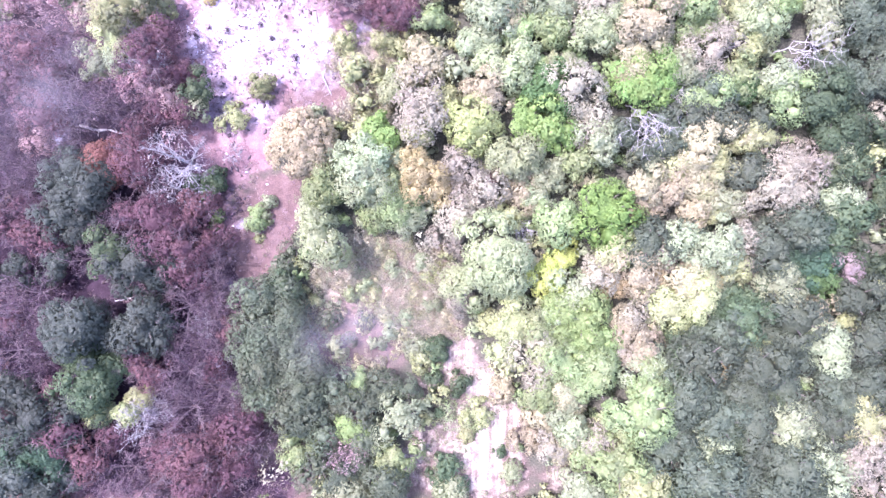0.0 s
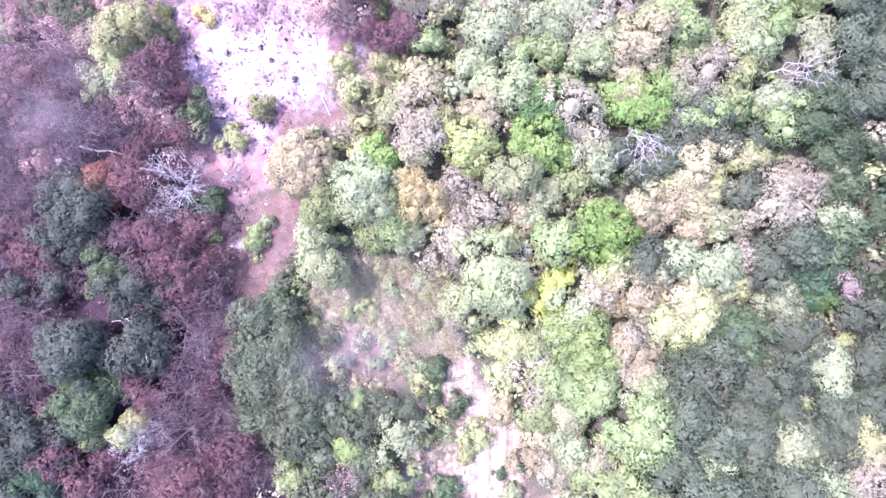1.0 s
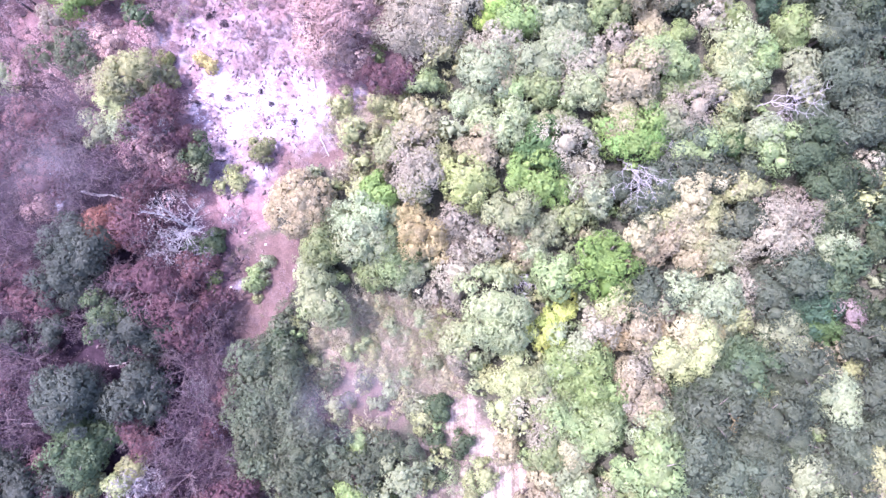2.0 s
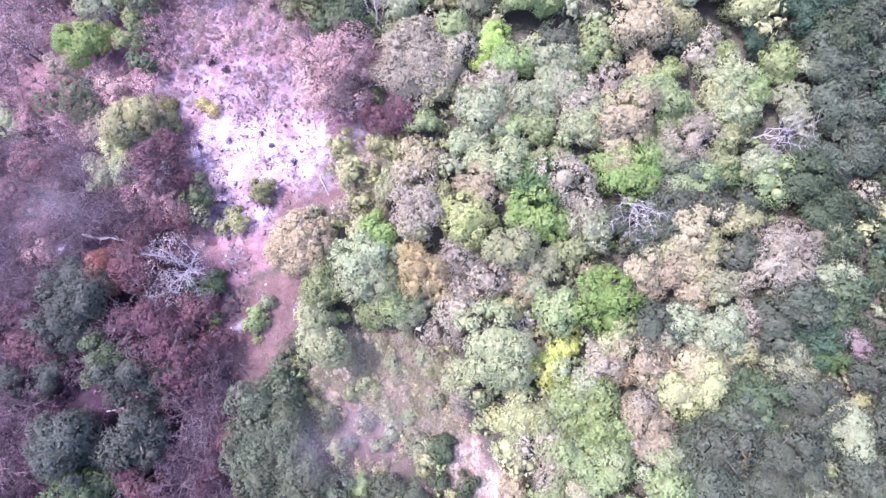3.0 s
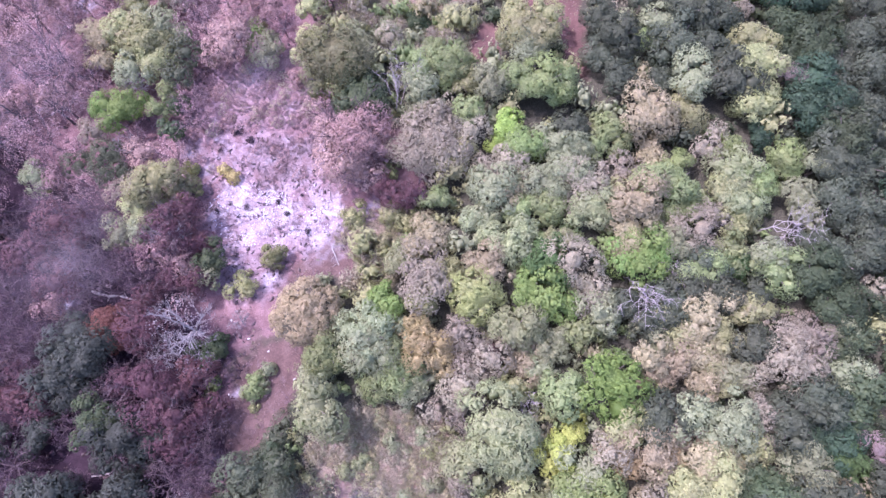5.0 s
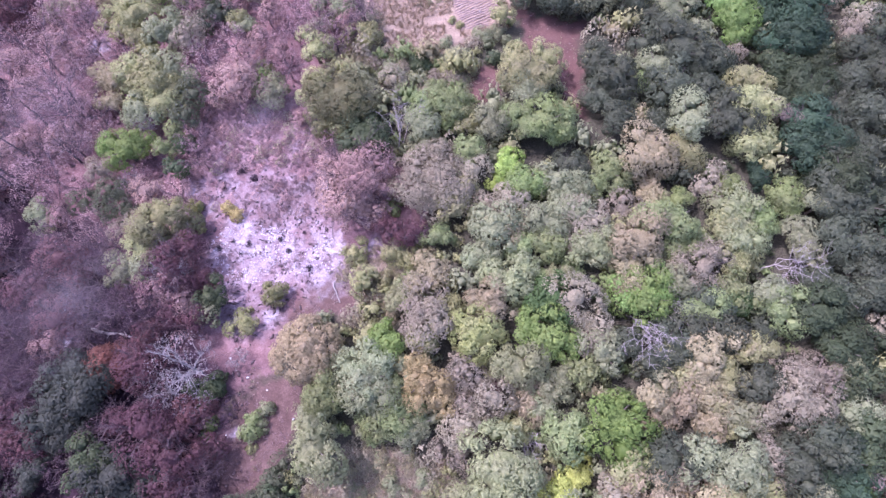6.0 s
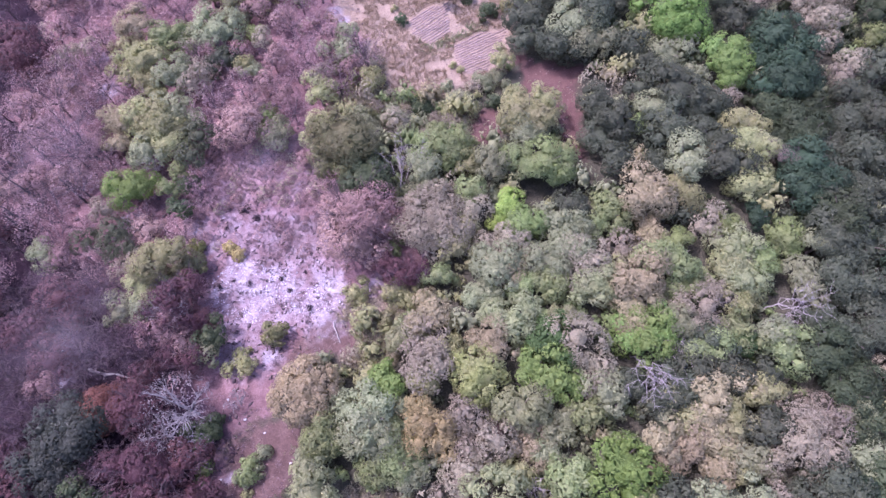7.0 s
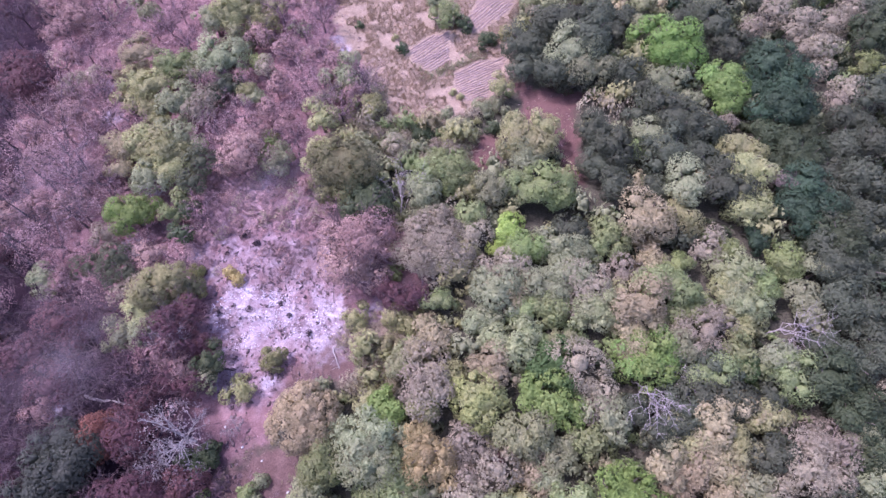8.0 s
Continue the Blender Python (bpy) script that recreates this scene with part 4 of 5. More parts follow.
TREES.setdefault("darkgray", []).extend(((-21.2, -10, 2.3), (-18.5, -12.1, 2.3), (-22.4, -14.1, 2), (-16.5, -18.5, 2), (-8.4, -18.2, 1.7), (-16.5, -20.9, 1.7), (-20.5, -16.8, 2), (-12.4, -27.6, 1.7), (-6.4, -29, 1.7), (-17.9, -9.7, 1.6), (30.6, -13.2, 4), (33.9, -10.2, 2.5), (37.1, -14.1, 3.1), (41.2, -16.8, 2.9), (28.5, -17.4, 3.1), (32.5, -20.1, 3.1), (39.2, 0.3, 3.1), (42.5, 2.6, 2.9), (30.7, -27, 3.8), (37.3, -24.9, 3.2), (35.8, -28.7, 2.9), (34.8, -16.1, 2.3), (44.2, -19.5, 2.3), (28, -22.2, 2.3), (48.3, -18.8, 2.1), (27.4, -13.4, 1.9), (40, -28.8, 2.7), (44.7, -29.4, 2.7), (16.6, 37.9, 2.1), (55.2, 38.3, 3.3),))
TREES.setdefault("darkgray", []).extend(((54.8, 32.6, 3.2), (53.8, 27.1, 3.1), (52.6, 21.1, 3.1), (27.3, 13.7, 3), (24.8, 11.6, 2.6), (38.2, 15.5, 1.7), (29.8, 14.9, 2.1), (52.3, 24.5, 2.1), (52.2, 31.6, 2.1), (21.7, 13.7, 1.8), (24.5, 0.7, 2.9), (27.5, -18.9, 2.3), (41.8, -8.3, 3.5), (48.7, -6, 2.7), (50.5, -10.6, 2.9), (42.5, -12.1, 2.9), (47.7, -16.7, 2.9), (50.7, -16.2, 2.7), (36.6, -17.3, 2.8), (37, -21.4, 3.2), (46.6, -21.4, 2.9), (26.5, -23.3, 3.1), (40.5, -26, 3.2), (30.1, 1.4, 2), (31.5, -9.7, 1.7), (38.9, -10.1, 2), (-36.3, 64.3, 2.5), (12.3, 73.8, 3.6), (16.5, 67.9, 3.3), (12.1, 68.6, 2.6),))
TREES.setdefault("darkgray", []).extend(((25.6, 82.1, 2.8), (21.6, 55.5, 2.7), (23.2, 45.2, 2.6), (28.2, 79.2, 2.7), (66.3, 62.4, 3), (62.6, 52.2, 3.2), (58.7, 46, 3.4), (57.3, 39.5, 3.2), (72.9, 82, 2.9), (30.7, 82.5, 2.4), (19.2, 79.1, 4), (22.6, 74.8, 4), (15.5, 78.8, 3.1), (20.2, 67.4, 2.6), (21.9, 50, 3), (28.5, 67.4, 2.6), (30.9, 64.9, 2.4), (34.2, 57.4, 4.3), (36.6, 55, 3.2), (32.5, 51.5, 3.5), (23.7, 52.1, 2.9), (45.1, 78.5, 3.5), (46.2, 73.7, 2.8), (42.7, 81.9, 2.9), (38, 49.1, 3), (29.4, 45.5, 2.1), (55.3, 47.9, 3.4), (61.5, 57.9, 2.8), (58.8, 53.2, 3.2), (29.1, 59.1, 2.5),))
TREES.setdefault("darkgray", []).extend(((50.5, 33.4, 3.2), (49.8, 28.6, 3.2), (45.7, 21.2, 2.4), (49.4, 19.7, 3.1), (32.3, 19.2, 2.4), (33.4, 15.4, 2.3), (36.6, 9.2, 2.3), (46.9, 22.2, 2.1), (38.5, 44.8, 3.4), (54, 41.2, 3.3),))
TREES.setdefault("darkgreen", []).extend(((30.1, -11.4, 2), (33.3, -8, 1.7), (25.4, -16.8, 1.9), (50.1, -1.4, 2), (40.3, -18.8, 1.9), (34.2, -22.9, 1.9), (52.3, 36.6, 3.5), (44.9, 17.1, 2.9), (47.5, 16.7, 3.3), (46.5, 13.4, 2.6), (49.5, 14.1, 2.6), (49.3, 35.6, 1.9), (70.3, 75.1, 3.9), (54.8, 55.7, 2.7), (51.2, 49.9, 3.1), (48.8, 54.8, 2.4), (50.5, 52.3, 2.7), (48.3, 49.6, 2),))
TREES.setdefault("pale", []).extend(((-14.8, 1.4, 3.3), (6.1, -0.7, 4.1), (7.5, -3.4, 2.7), (2.4, -4, 2.2), (7.9, 21.1, 2.3), (5.9, 22, 1.8), (7.9, 10.3, 2.8), (10.3, 9.8, 1.9), (18.6, 26, 2.7), (37.3, 31.2, 2.8), (37.6, 28, 2.7), (-6.2, 18.6, 1.7), (9.7, 23.2, 1.7), (16.6, 25.5, 1.9), (14.3, 22.1, 1.6),))
TREES.setdefault("silver", []).extend(((-14.6, 5.6, 2.2), (15.9, -5.3, 2.4), (11.9, -9.4, 2), (13.6, -8, 1.6), (15.3, -21.2, 2), (12.2, -13.5, 1.6), (5.1, 25, 2), (3.1, 24.2, 1.6), (-11.9, 9.1, 2.3), (-9.1, 9.7, 3), (-9.2, 7.5, 3), (-3.1, 4.5, 2.1), (12.2, 7.9, 2.3), (13.8, 9.8, 1.9), (-6.5, 10.1, 2.4), (47.1, 11.2, 1.9), (-12.8, 11.2, 1.6), (-4.4, 3.5, 1.8), (10.8, 5.9, 1.6), (-37.9, 69.5, 3.7),))
TREES.setdefault("yellow", []).extend(((7.9, 37.9, 2), (6.8, 35.9, 1.5),))
TREES.setdefault("blossom_dome", []).extend(((-16.5, 12.3, 4.2),))
TREES.setdefault("gold", []).extend(((3.6, 14.7, 3.4),))
TREES.setdefault("deep", []).extend(((45.6, -4, 2.5), (12.4, 19.4, 2.5), (13.8, 17.7, 1.5), (36.1, 19.1, 1.5),))
TREES.setdefault("vivid", []).extend(((-7.2, 13.2, 2.3), (-7.9, 15.4, 1.3), (9.8, 15.4, 2.2), (12.5, 14, 2.5), (14.6, 13, 1.4), (24.5, 19.6, 3.2), (22.4, 19.3, 2), (26.4, 20.6, 2), (-44.8, 40, 2.9), (-47.8, 41, 1.5), (-43.6, 41.2, 1.7), (43.9, 64.4, 3.2), (41.6, 66.2, 2.4), (42.7, 61.4, 2.1), (46.2, 67.9, 1.8),))
TREES.setdefault("vivid2", []).extend(((19, 4.6, 3.5), (36.1, 73.6, 5.1), (37.4, 71.5, 2.6),))
TREES.setdefault("rust2", []).extend(((-40.4, 10.4, 2.9), (-38.9, 9.2, 1.9),))
TREES.setdefault("shade_scorch_rust", []).extend(((-51.3, 19.9, 2.5), (-48, 15.7, 2.8), (-35.5, 10.1, 3), (-37.7, 9.5, 2), (-32.5, 2.8, 2.7), (-30.3, 0.1, 2.9), (-29.2, -2.8, 2), (-30.6, -1.6, 2), (-50.7, 2.6, 2.7), (-47.1, 1.1, 2.4), (-35.2, -14.9, 2.3), (-36.8, -13.4, 1.7), (-44.7, -21.6, 2.4), (-46.3, -16.9, 2), (-42, -25, 2.4), (-33, -25.6, 2.7), (-28.9, -24, 3.2), (-25.5, -22.8, 2.9), (-23.4, -21.6, 2.4), (-28.9, -28.3, 2.8), (-24.6, -26.1, 2.4), (-27.2, -26.9, 2.3), (-31.9, -23.5, 2.3), (-37.4, 4.4, 2), (-6.3, 27.6, 1.9), (-4.2, 28, 1.6), (-8.4, 28.9, 1.6), (-29.2, 4.6, 2.5), (-70, 65.6, 3.8), (-66.4, 64.7, 3.3),))
TREES.setdefault("shade_scorch_rust", []).extend(((-68.3, 62.6, 2.5), (-25.3, -9.7, 1.5), (-27.7, -14.8, 1.6), (-26.3, 1.4, 1.3), (-28, 0.7, 1.6), (-34, 3.3, 3.4), (-34.2, 22.2, 3.6), (-33.6, 24.8, 2.3), (-31.9, 21, 2), (-30.9, 16, 1.8), (-34.1, 16.7, 1.7),))
TREES.setdefault("shaded_mauve", []).extend(((-50.6, 10.1, 2.7), (-49.5, 6.8, 2.7), (-48.2, 4.8, 2), (-38.4, 4, 2.1), (-40.1, 2, 2), (-48.3, -5.3, 3.1), (-49.7, -8.1, 2.9), (-46.6, -6.8, 2.3), (-46.5, -10.7, 2.1), (-30.3, -6.8, 2.8), (-27.8, -4.8, 2), (-27.1, -1.4, 2), (-27.2, -6.7, 2.3), (-29.2, -12.1, 2.4), (-37.2, -26.3, 2.4), (-21.9, -23.6, 2), (-40.6, -27.7, 2.3), (-25.9, -19.6, 2), (-32.5, -28.8, 2.7), (-34.8, 7.5, 2), (-51.6, 7.5, 2), (-36, -28.9, 2.3), (-42.1, -0.9, 1.9), (-28.6, -10.1, 1.9), (-25, -16.8, 1.6), (-23.2, -25.6, 1.7), (-48.5, 8.8, 2), (-50.3, -12, 3.2), (-48, -13.4, 2.3), (-30.3, -14.6, 2.9),))
TREES.setdefault("shaded_mauve", []).extend(((-29.5, -18.8, 2.9), (-32.5, -21.6, 2.5), (-27, -16.9, 2.5), (-26.5, -10.9, 1.7), (-32.6, -17.1, 2.3), (-40.3, -7.3, 1.6), (-51.4, -5.3, 2.4), (-32.7, -11.4, 1.7), (-51.9, 12.9, 2), (-24.6, -7.4, 1.5), (-76.2, 81, 3.4), (-75.5, 75.8, 2.9), (-74.2, 70.7, 2.6), (-73, 81.9, 2.6), (-71.9, 63.3, 2.4), (-69.6, 58.6, 2.3), (-45.8, 24.6, 2.6), (-44.6, 20.9, 2.4), (-40.5, 18, 2.4), (-43, 16.5, 2.5), (-44.2, 26.3, 1.9), (-46.2, 18, 2.1), (-37.6, 16.6, 2.1), (-26, -0.6, 1.6), (-25.6, -5.3, 1.6), (-26.3, -8.1, 1.5), (-25.3, -16.8, 1.6), (-24.6, -20.2, 1.7), (-26.7, -2.6, 1.3),))
TREES.setdefault("shaded_green", []).extend(((-44, 9.5, 2.7), (-42.1, 6.1, 3.2), (-45.1, 4.1, 2.8), (-43.1, 2.6, 2.4), (-46.2, -2, 2), (-43.4, 7.5, 2.3), (-48.1, -19.9, 3.1), (-50.2, -17.4, 2.4), (-50.1, -27.3, 3.1), (-45.2, -27, 2.4), (-47.9, -28.8, 2.7), (-51.2, -22.7, 2.7), (-52.1, -16.8, 2), (-51, -2.2, 1.7), (-43.4, -18.8, 2.4), (-42.6, -9.1, 3.4), (-41.4, -9.6, 2.9), (-35.3, -9.2, 3.6), (-34.5, -8, 2.3), (-37.2, -10.8, 2.4), (-36.3, -1.9, 3.1), (-33.2, -2.2, 2.3), (-44.7, -10, 2.4),))
TREES.setdefault("thicket", []).extend(((-22.5, -5.5, 2.3), (-19, -5.4, 2.5), (-22.3, -8.8, 2.5), (-19, -8.8, 2.7), (-23.7, -12.2, 2.3), (-20.8, -12.1, 2.9), (-17.7, -10.9, 2.3), (-16.9, -13.5, 2.5), (-20.2, -15.4, 2.9), (-23, -16.9, 2.3), (-16.9, -16.8, 2.7), (-13.6, -16.2, 2.5), (-19, -19.6, 2.5), (-15, -19.6, 2.3), (-9.6, -19.6, 2.4), (-6.9, -17, 1.9), (-14.4, -22.3, 2), (-8.9, -23, 2), (-15.1, -26.4, 2.3), (-9.6, -26.4, 1.6), (-6.9, -27.7, 2.3), (-4.2, -17, 1.6), (-21.8, -14.1, 2.3), (-12.4, -18.9, 1.6), (-17.8, -8, 2), (-23.9, -9.4, 1.7), (-20.5, -6.7, 2), (-15.8, -15.1, 2), (-20.9, -18.2, 1.7), (-44.4, 33, 2.5),))
TREES.setdefault("thicket", []).extend(((-42.8, 30.7, 1.8), (-37.3, 45.5, 2.2), (-36.9, 49.1, 2.2), (-48.9, 31.9, 1.8),))
TREES.setdefault("yellow2", []).extend(((14.3, -1.4, 1.6), (12.9, -3.3, 1.7), (11.8, -4.5, 1.3), (15.4, -0.3, 1.1),))
TREES.setdefault("vivid3", []).extend(((-10.9, -21.7, 1.9), (17, -8.6, 3.5), (14.9, -7, 2.3), (19.3, -10.7, 2.1), (16.6, -11.4, 2), (10.2, 34.9, 2.7), (8.6, 34.5, 1.6),))
TREES.setdefault("rose", []).extend(((48.8, -2.4, 1.6), (47.3, 46.1, 2.2),))
SHRUBS.setdefault("dark", []).extend(((-0.5, -12.5, 1.6), (0.4, -27, 1.9), (7, -25, 0.7), (-0.4, -20.2, 0.6), (1.5, -18.1, 0.5), (-1.3, -16.3, 1.1), (2.2, -16.3, 1.2), (-27.6, 8.3, 1.5), (-28.5, 6.7, 1.1), (-30.6, 7.7, 1.1), (-8.8, 75.3, 1), (2, 81.1, 1.6), (6.4, 77.4, 1.5), (-5.2, 56.7, 1.5), (-3.8, 56.3, 1.1), (-10.2, 58.9, 0.9), (6.4, 57.5, 1.2), (-16.5, 80.9, 0.7),))
SHRUBS.setdefault("olive", []).extend(((-25.3, 16, 1.6), (-22.7, 1.3, 0.5), (4.6, -20.4, 1.6), (2.9, -23.2, 1), (-12.4, 25.5, 1.5), (-7.3, 25.5, 1.6), (-5.1, 24.8, 1.3), (-7.9, 21.8, 1.2), (0.1, 21.1, 1.3), (-3.2, 20.9, 1.3), (0.1, 65.5, 0.6), (1.6, 64.9, 0.6), (-9.9, 78.1, 0.6), (-28.1, 54.9, 1.3), (10, 79.1, 1.4),))
SHRUBS.setdefault("gray", []).extend(((-21.5, 5.8, 0.9), (-22.9, 2.8, 0.9), (-21.7, 4, 0.7), (-15.3, -0.3, 0.9), (-5.9, -2.7, 0.9), (-2.7, -2, 0.8), (-8.6, -11.8, 0.9), (-1.7, -7.2, 0.9), (-4.5, -8.3, 0.8), (-3.4, -12.4, 1.3), (-6.6, -10.4, 0.9), (-3.1, 87.1, 1.7), (7.4, 63, 1.6), (5.1, 62, 1.6), (2.4, 58.5, 1.3), (0.1, 57.8, 1.3), (-18.2, 64.1, 1.5), (-6.7, 51.7, 1.4), (3.7, 56.4, 1.1), (-0.8, 61, 0.9),))
SHRUBS.setdefault("clipped", []).extend(((-21.9, 19.9, 1.8),))
SHRUBS.setdefault("char", []).extend(((-22.5, 27.8, 0.3), (-26.8, 27.3, 0.3), (-29.1, 27.4, 0.22), (-27.8, 25.7, 0.22), (-21.2, 26.2, 0.3), (-18.2, 32.4, 0.22), (-18.2, 23.7, 0.38), (-19.5, 28.8, 0.22), (-30.6, 26.4, 0.45), (-29.6, 38.1, 0.52), (-27.4, 37.2, 0.45), (-31.5, 35.4, 0.3),))
SHRUBS.setdefault("silver", []).extend(((1.1, -29.4, 2), (8.4, -27.8, 1.3),))
SHRUBS.setdefault("green", []).extend(((-22.8, 4.5, 1.3), (-7.4, 32.1, 1.1),))
SHRUBS.setdefault("amber", []).extend(((-30.4, 32.3, 0.9), (-28.9, 31.4, 0.9),))
SHRUBS.setdefault("thicket", []).extend(((-19.3, -2.2, 1.4), (-14, -8.4, 1.3), (-15.6, -10.4, 0.9), (-17.2, 1.2, 1.2), (-19.7, -2, 1.3), (-21.1, -4.1, 1.3), (-11.4, -11.1, 0.8), (-18.4, -0.6, 0.9), (-10, -8.3, 0.8),))
SHRUBS.setdefault("lime", []).extend(((-27.7, 3.7, 0.9), (-28.2, 2.6, 0.7),))
SHRUBS.setdefault("tan", []).extend(((7.3, -16.9, 1.8), (10.8, -22.9, 2),))
SHRUBS.setdefault("pale", []).extend(((-13.4, -11.9, 1.2), (-11.4, -5.5, 0.9), (-9.5, -4.1, 0.8),))
SHRUBS.setdefault("gold", []).extend(((-34.8, 32.2, 1.2),))
SHRUBS.setdefault("pink", []).extend(((3.7, 60.4, 1.2), (-2.5, 53.8, 1.2), (0.2, 52.9, 1.4), (-9.8, 59.1, 1.1), (-3.3, 50.7, 1.4), (-6.9, 55.2, 1.1), (-14.3, 59, 1.3), (-11.4, 56.2, 1.1),))

placed = []
for rows, low in ((TREES, False), (SHRUBS, True)):
    for kind, spots in rows.items():
        for x, y, r in spots:
            plant(kind, x, y, r, low)
            placed.append((x, y, r))

# ---- undergrowth that closes the gaps between the crowns ----
OPEN = (ASH, CLAY, CLEARING, EMBERS, FIELD, RED_SOIL, RED_PATCH, RED_STRIP, SAND, BARE_BROWN, PATH, CHAR_SLOPE, SCRUB, BRUSH, PINK_PATCH)
MIX_BURNT = ("mauve", "mauve", "mauve", "rust", "pink", "mauve", "gray")
# for the two dark western zones: kinds with smoke shade in their colour
MIX_SHADED = ("shade_scorch_rust", "shaded_mauve", "rust", "shaded_mauve", "mauve", "shade_scorch_rust")
MIX_MID = ("gray", "olive", "green", "pale", "pink", "olive", "tan", "gray")
# darker leaf colours in the east, partly standing in for lens falloff
MIX_EAST = ("darkgray", "darkgray", "darkgreen", "gray", "teal", "dark", "darkgray", "olive")
near = np.array(placed)


def grown_over(x, y, r):
    return (np.hypot(near[:, 0] - x, near[:, 1] - y) < 0.84 * near[:, 2] + 0.5 * r).any()


def in_view(x, y):
    return abs(x) < 64 + 0.42 * max(y, 0)


def in_any(x, y, zones, margin):
    return any(inside(np.array([x]), np.array([y]), q)[0] > margin for q in zones)


for _ in range(6000):
    x, y, r = rnd.uniform(-100, 100), rnd.uniform(-44, 105), rnd.uniform(1.7, 2.9)
    if len(near) >= len(placed) + 230:
        break
    if not in_view(x, y) or (np.hypot(near[:, 0] - x, near[:, 1] - y) < 0.85 * near[:, 2] + 0.62 * r).any():
        continue
    if any(math.hypot(x - a, y - b) < c + 0.8 * r for a, b, c in GAPS) or in_any(x, y, OPEN, -0.8 * r):
        continue
    plant(rnd.choice(MIX_SHADED if in_any(x, y, (CHAR_SHADE, WEST_CHAR_SHADE), 0) else MIX_BURNT if in_any(x, y, (BURNT,), 0) else MIX_EAST if x > 22 + 0.2 * y else MIX_MID), x, y, r)
    near = np.vstack([near, (x, y, r)])
added = 0
for _ in range(5000):
    x, y, r = rnd.uniform(-70, -5), rnd.uniform(-44, 70), rnd.uniform(1.5, 2.5)
    if added >= 75 or not in_view(x, y) or not in_any(x, y, (BURNT,), 0.5) or in_any(x, y, OPEN, -0.7 * r):
        continue
    if (np.hypot(near[:, 0] - x, near[:, 1] - y) < 0.66 * near[:, 2] + 0.5 * r).any() or any(math.hypot(x - a, y - b) < c + 0.8 * r for a, b, c in GAPS):
        continue
    plant(rnd.choice(MIX_SHADED if in_any(x, y, (CHAR_SHADE, WEST_CHAR_SHADE), 0) else ("rust", "mauve", "pink", "rust", "mauve")), x, y, r)
    near = np.vstack([near, (x, y, r)])
    added += 1
LOW = [crown_mesh(1.5, 140, 6, 0.29, 900 + j, raw=True) for j in range(4)]
LOW_THIN = [crown_mesh(1.2, 190, 6, 0.2, 920 + j, core=0, raw=True) for j in range(3)]
TINY = [crown_mesh(0.7, 80, 4, 0.2, 940 + j, raw=True) for j in range(3)]
LOW = [(v / 1.5, f, n) for v, f, n in LOW]
LOW_THIN = [(v / 1.2, f, n) for v, f, n in LOW_THIN]
TINY = [(v / 0.7, f, n) for v, f, n in TINY]
heap = {}
for _ in range(8000):
    x, y = rnd.uniform(-105, 105), rnd.uniform(-48, 112)
    r = rnd.uniform(1.0, 2.0)
    if not in_view(x, y) or grown_over(x, y, r):
        continue
    if any(math.hypot(x - a, y - b) < c + 0.6 * r for a, b, c in GAPS) or in_any(x, y, OPEN, -0.4 * r):
        continue
    burnt = in_any(x, y, (BURNT,), 0)
    kind = rnd.choice(MIX_SHADED if in_any(x, y, (CHAR_SHADE, WEST_CHAR_SHADE), 0) else MIX_BURNT if burnt else MIX_EAST if x > 22 + 0.2 * y else MIX_MID)
    v, f, n = rnd.choice(LOW_THIN if kind in ("mauve", "pink", "shaded_mauve") else LOW)
    w, tall = rnd.uniform(0, 6.28), rnd.uniform(1.0, 1.4) if burnt else rnd.uniform(1.3, 2.1)
    turn = np.array([[math.cos(w), -math.sin(w), 0], [math.sin(w), math.cos(w), 0], [0, 0, tall]])
    heap.setdefault(kind, []).append(((v @ turn.T) * r + np.array([x, y, float(ground_height(x, y)) + 0.45 * r * tall]), f, n @ turn.T))
    near = np.vstack([near, (x, y, r)])
for _ in range(9000):
    x, y, r = rnd.uniform(-75, 85), rnd.uniform(-40, 95), rnd.uniform(0.5, 1.0)
    if not in_view(x, y) or (np.hypot(near[:, 0] - x, near[:, 1] - y) < 0.8 * near[:, 2] + 0.2 * r).any() or in_any(x, y, OPEN + (BURNT,), -0.5):
        continue
    kind, (v, f, n) = rnd.choice(("dark", "darkgreen", "green", "gray") if x > 15 else ("green", "gray", "olive", "gray")), rnd.choice(TINY)
    heap.setdefault(kind, []).append((v * r * np.array([1, 1, 2.0]) + np.array([x, y, float(ground_height(x, y)) + 0.8 * r]), f, n))
    near = np.vstack([near, (x, y, r)])
for _ in range(900):
    x, y, r = rnd.uniform(-42, -8), rnd.uniform(22, 62), rnd.uniform(0.35, 0.95)
    if not in_any(x, y, (BRUSH, ASH), -0.5) or in_any(x, y, (WHITE_ASH,), -1.0) or (in_any(x, y, (ASH,), 0) and rnd.random() < 0.75):
        continue
    kind, (v, f, n) = rnd.choice(("mauve", "mauve", "rust", "pink")), rnd.choice(LOW_THIN)
    heap.setdefault(kind, []).append((v * r * np.array([1, 1, 0.8]) + np.array([x, y, float(ground_height(x, y)) + 0.35 * r]), f, n))
for _ in range(2200):
    x, y, r = rnd.uniform(-20, 12), rnd.uniform(-18, 62), rnd.uniform(0.4, 1.0)
    if not in_any(x, y, (SCRUB, VERGE, FIELD_EDGE, BARE_BROWN), -0.8) or (in_any(x, y, (BARE_BROWN,), 1.0) and rnd.random() < 0.75):
        continue
    kind, (v, f, n) = rnd.choice(("tan", "pink", "pink", "tan", "silver", "olive")), rnd.choice(LOW_THIN)
    heap.setdefault(kind, []).append((v * r * np.array([1, 1, 0.8]) + np.array([x, y, float(ground_height(x, y)) + 0.3 * r]), f, n))
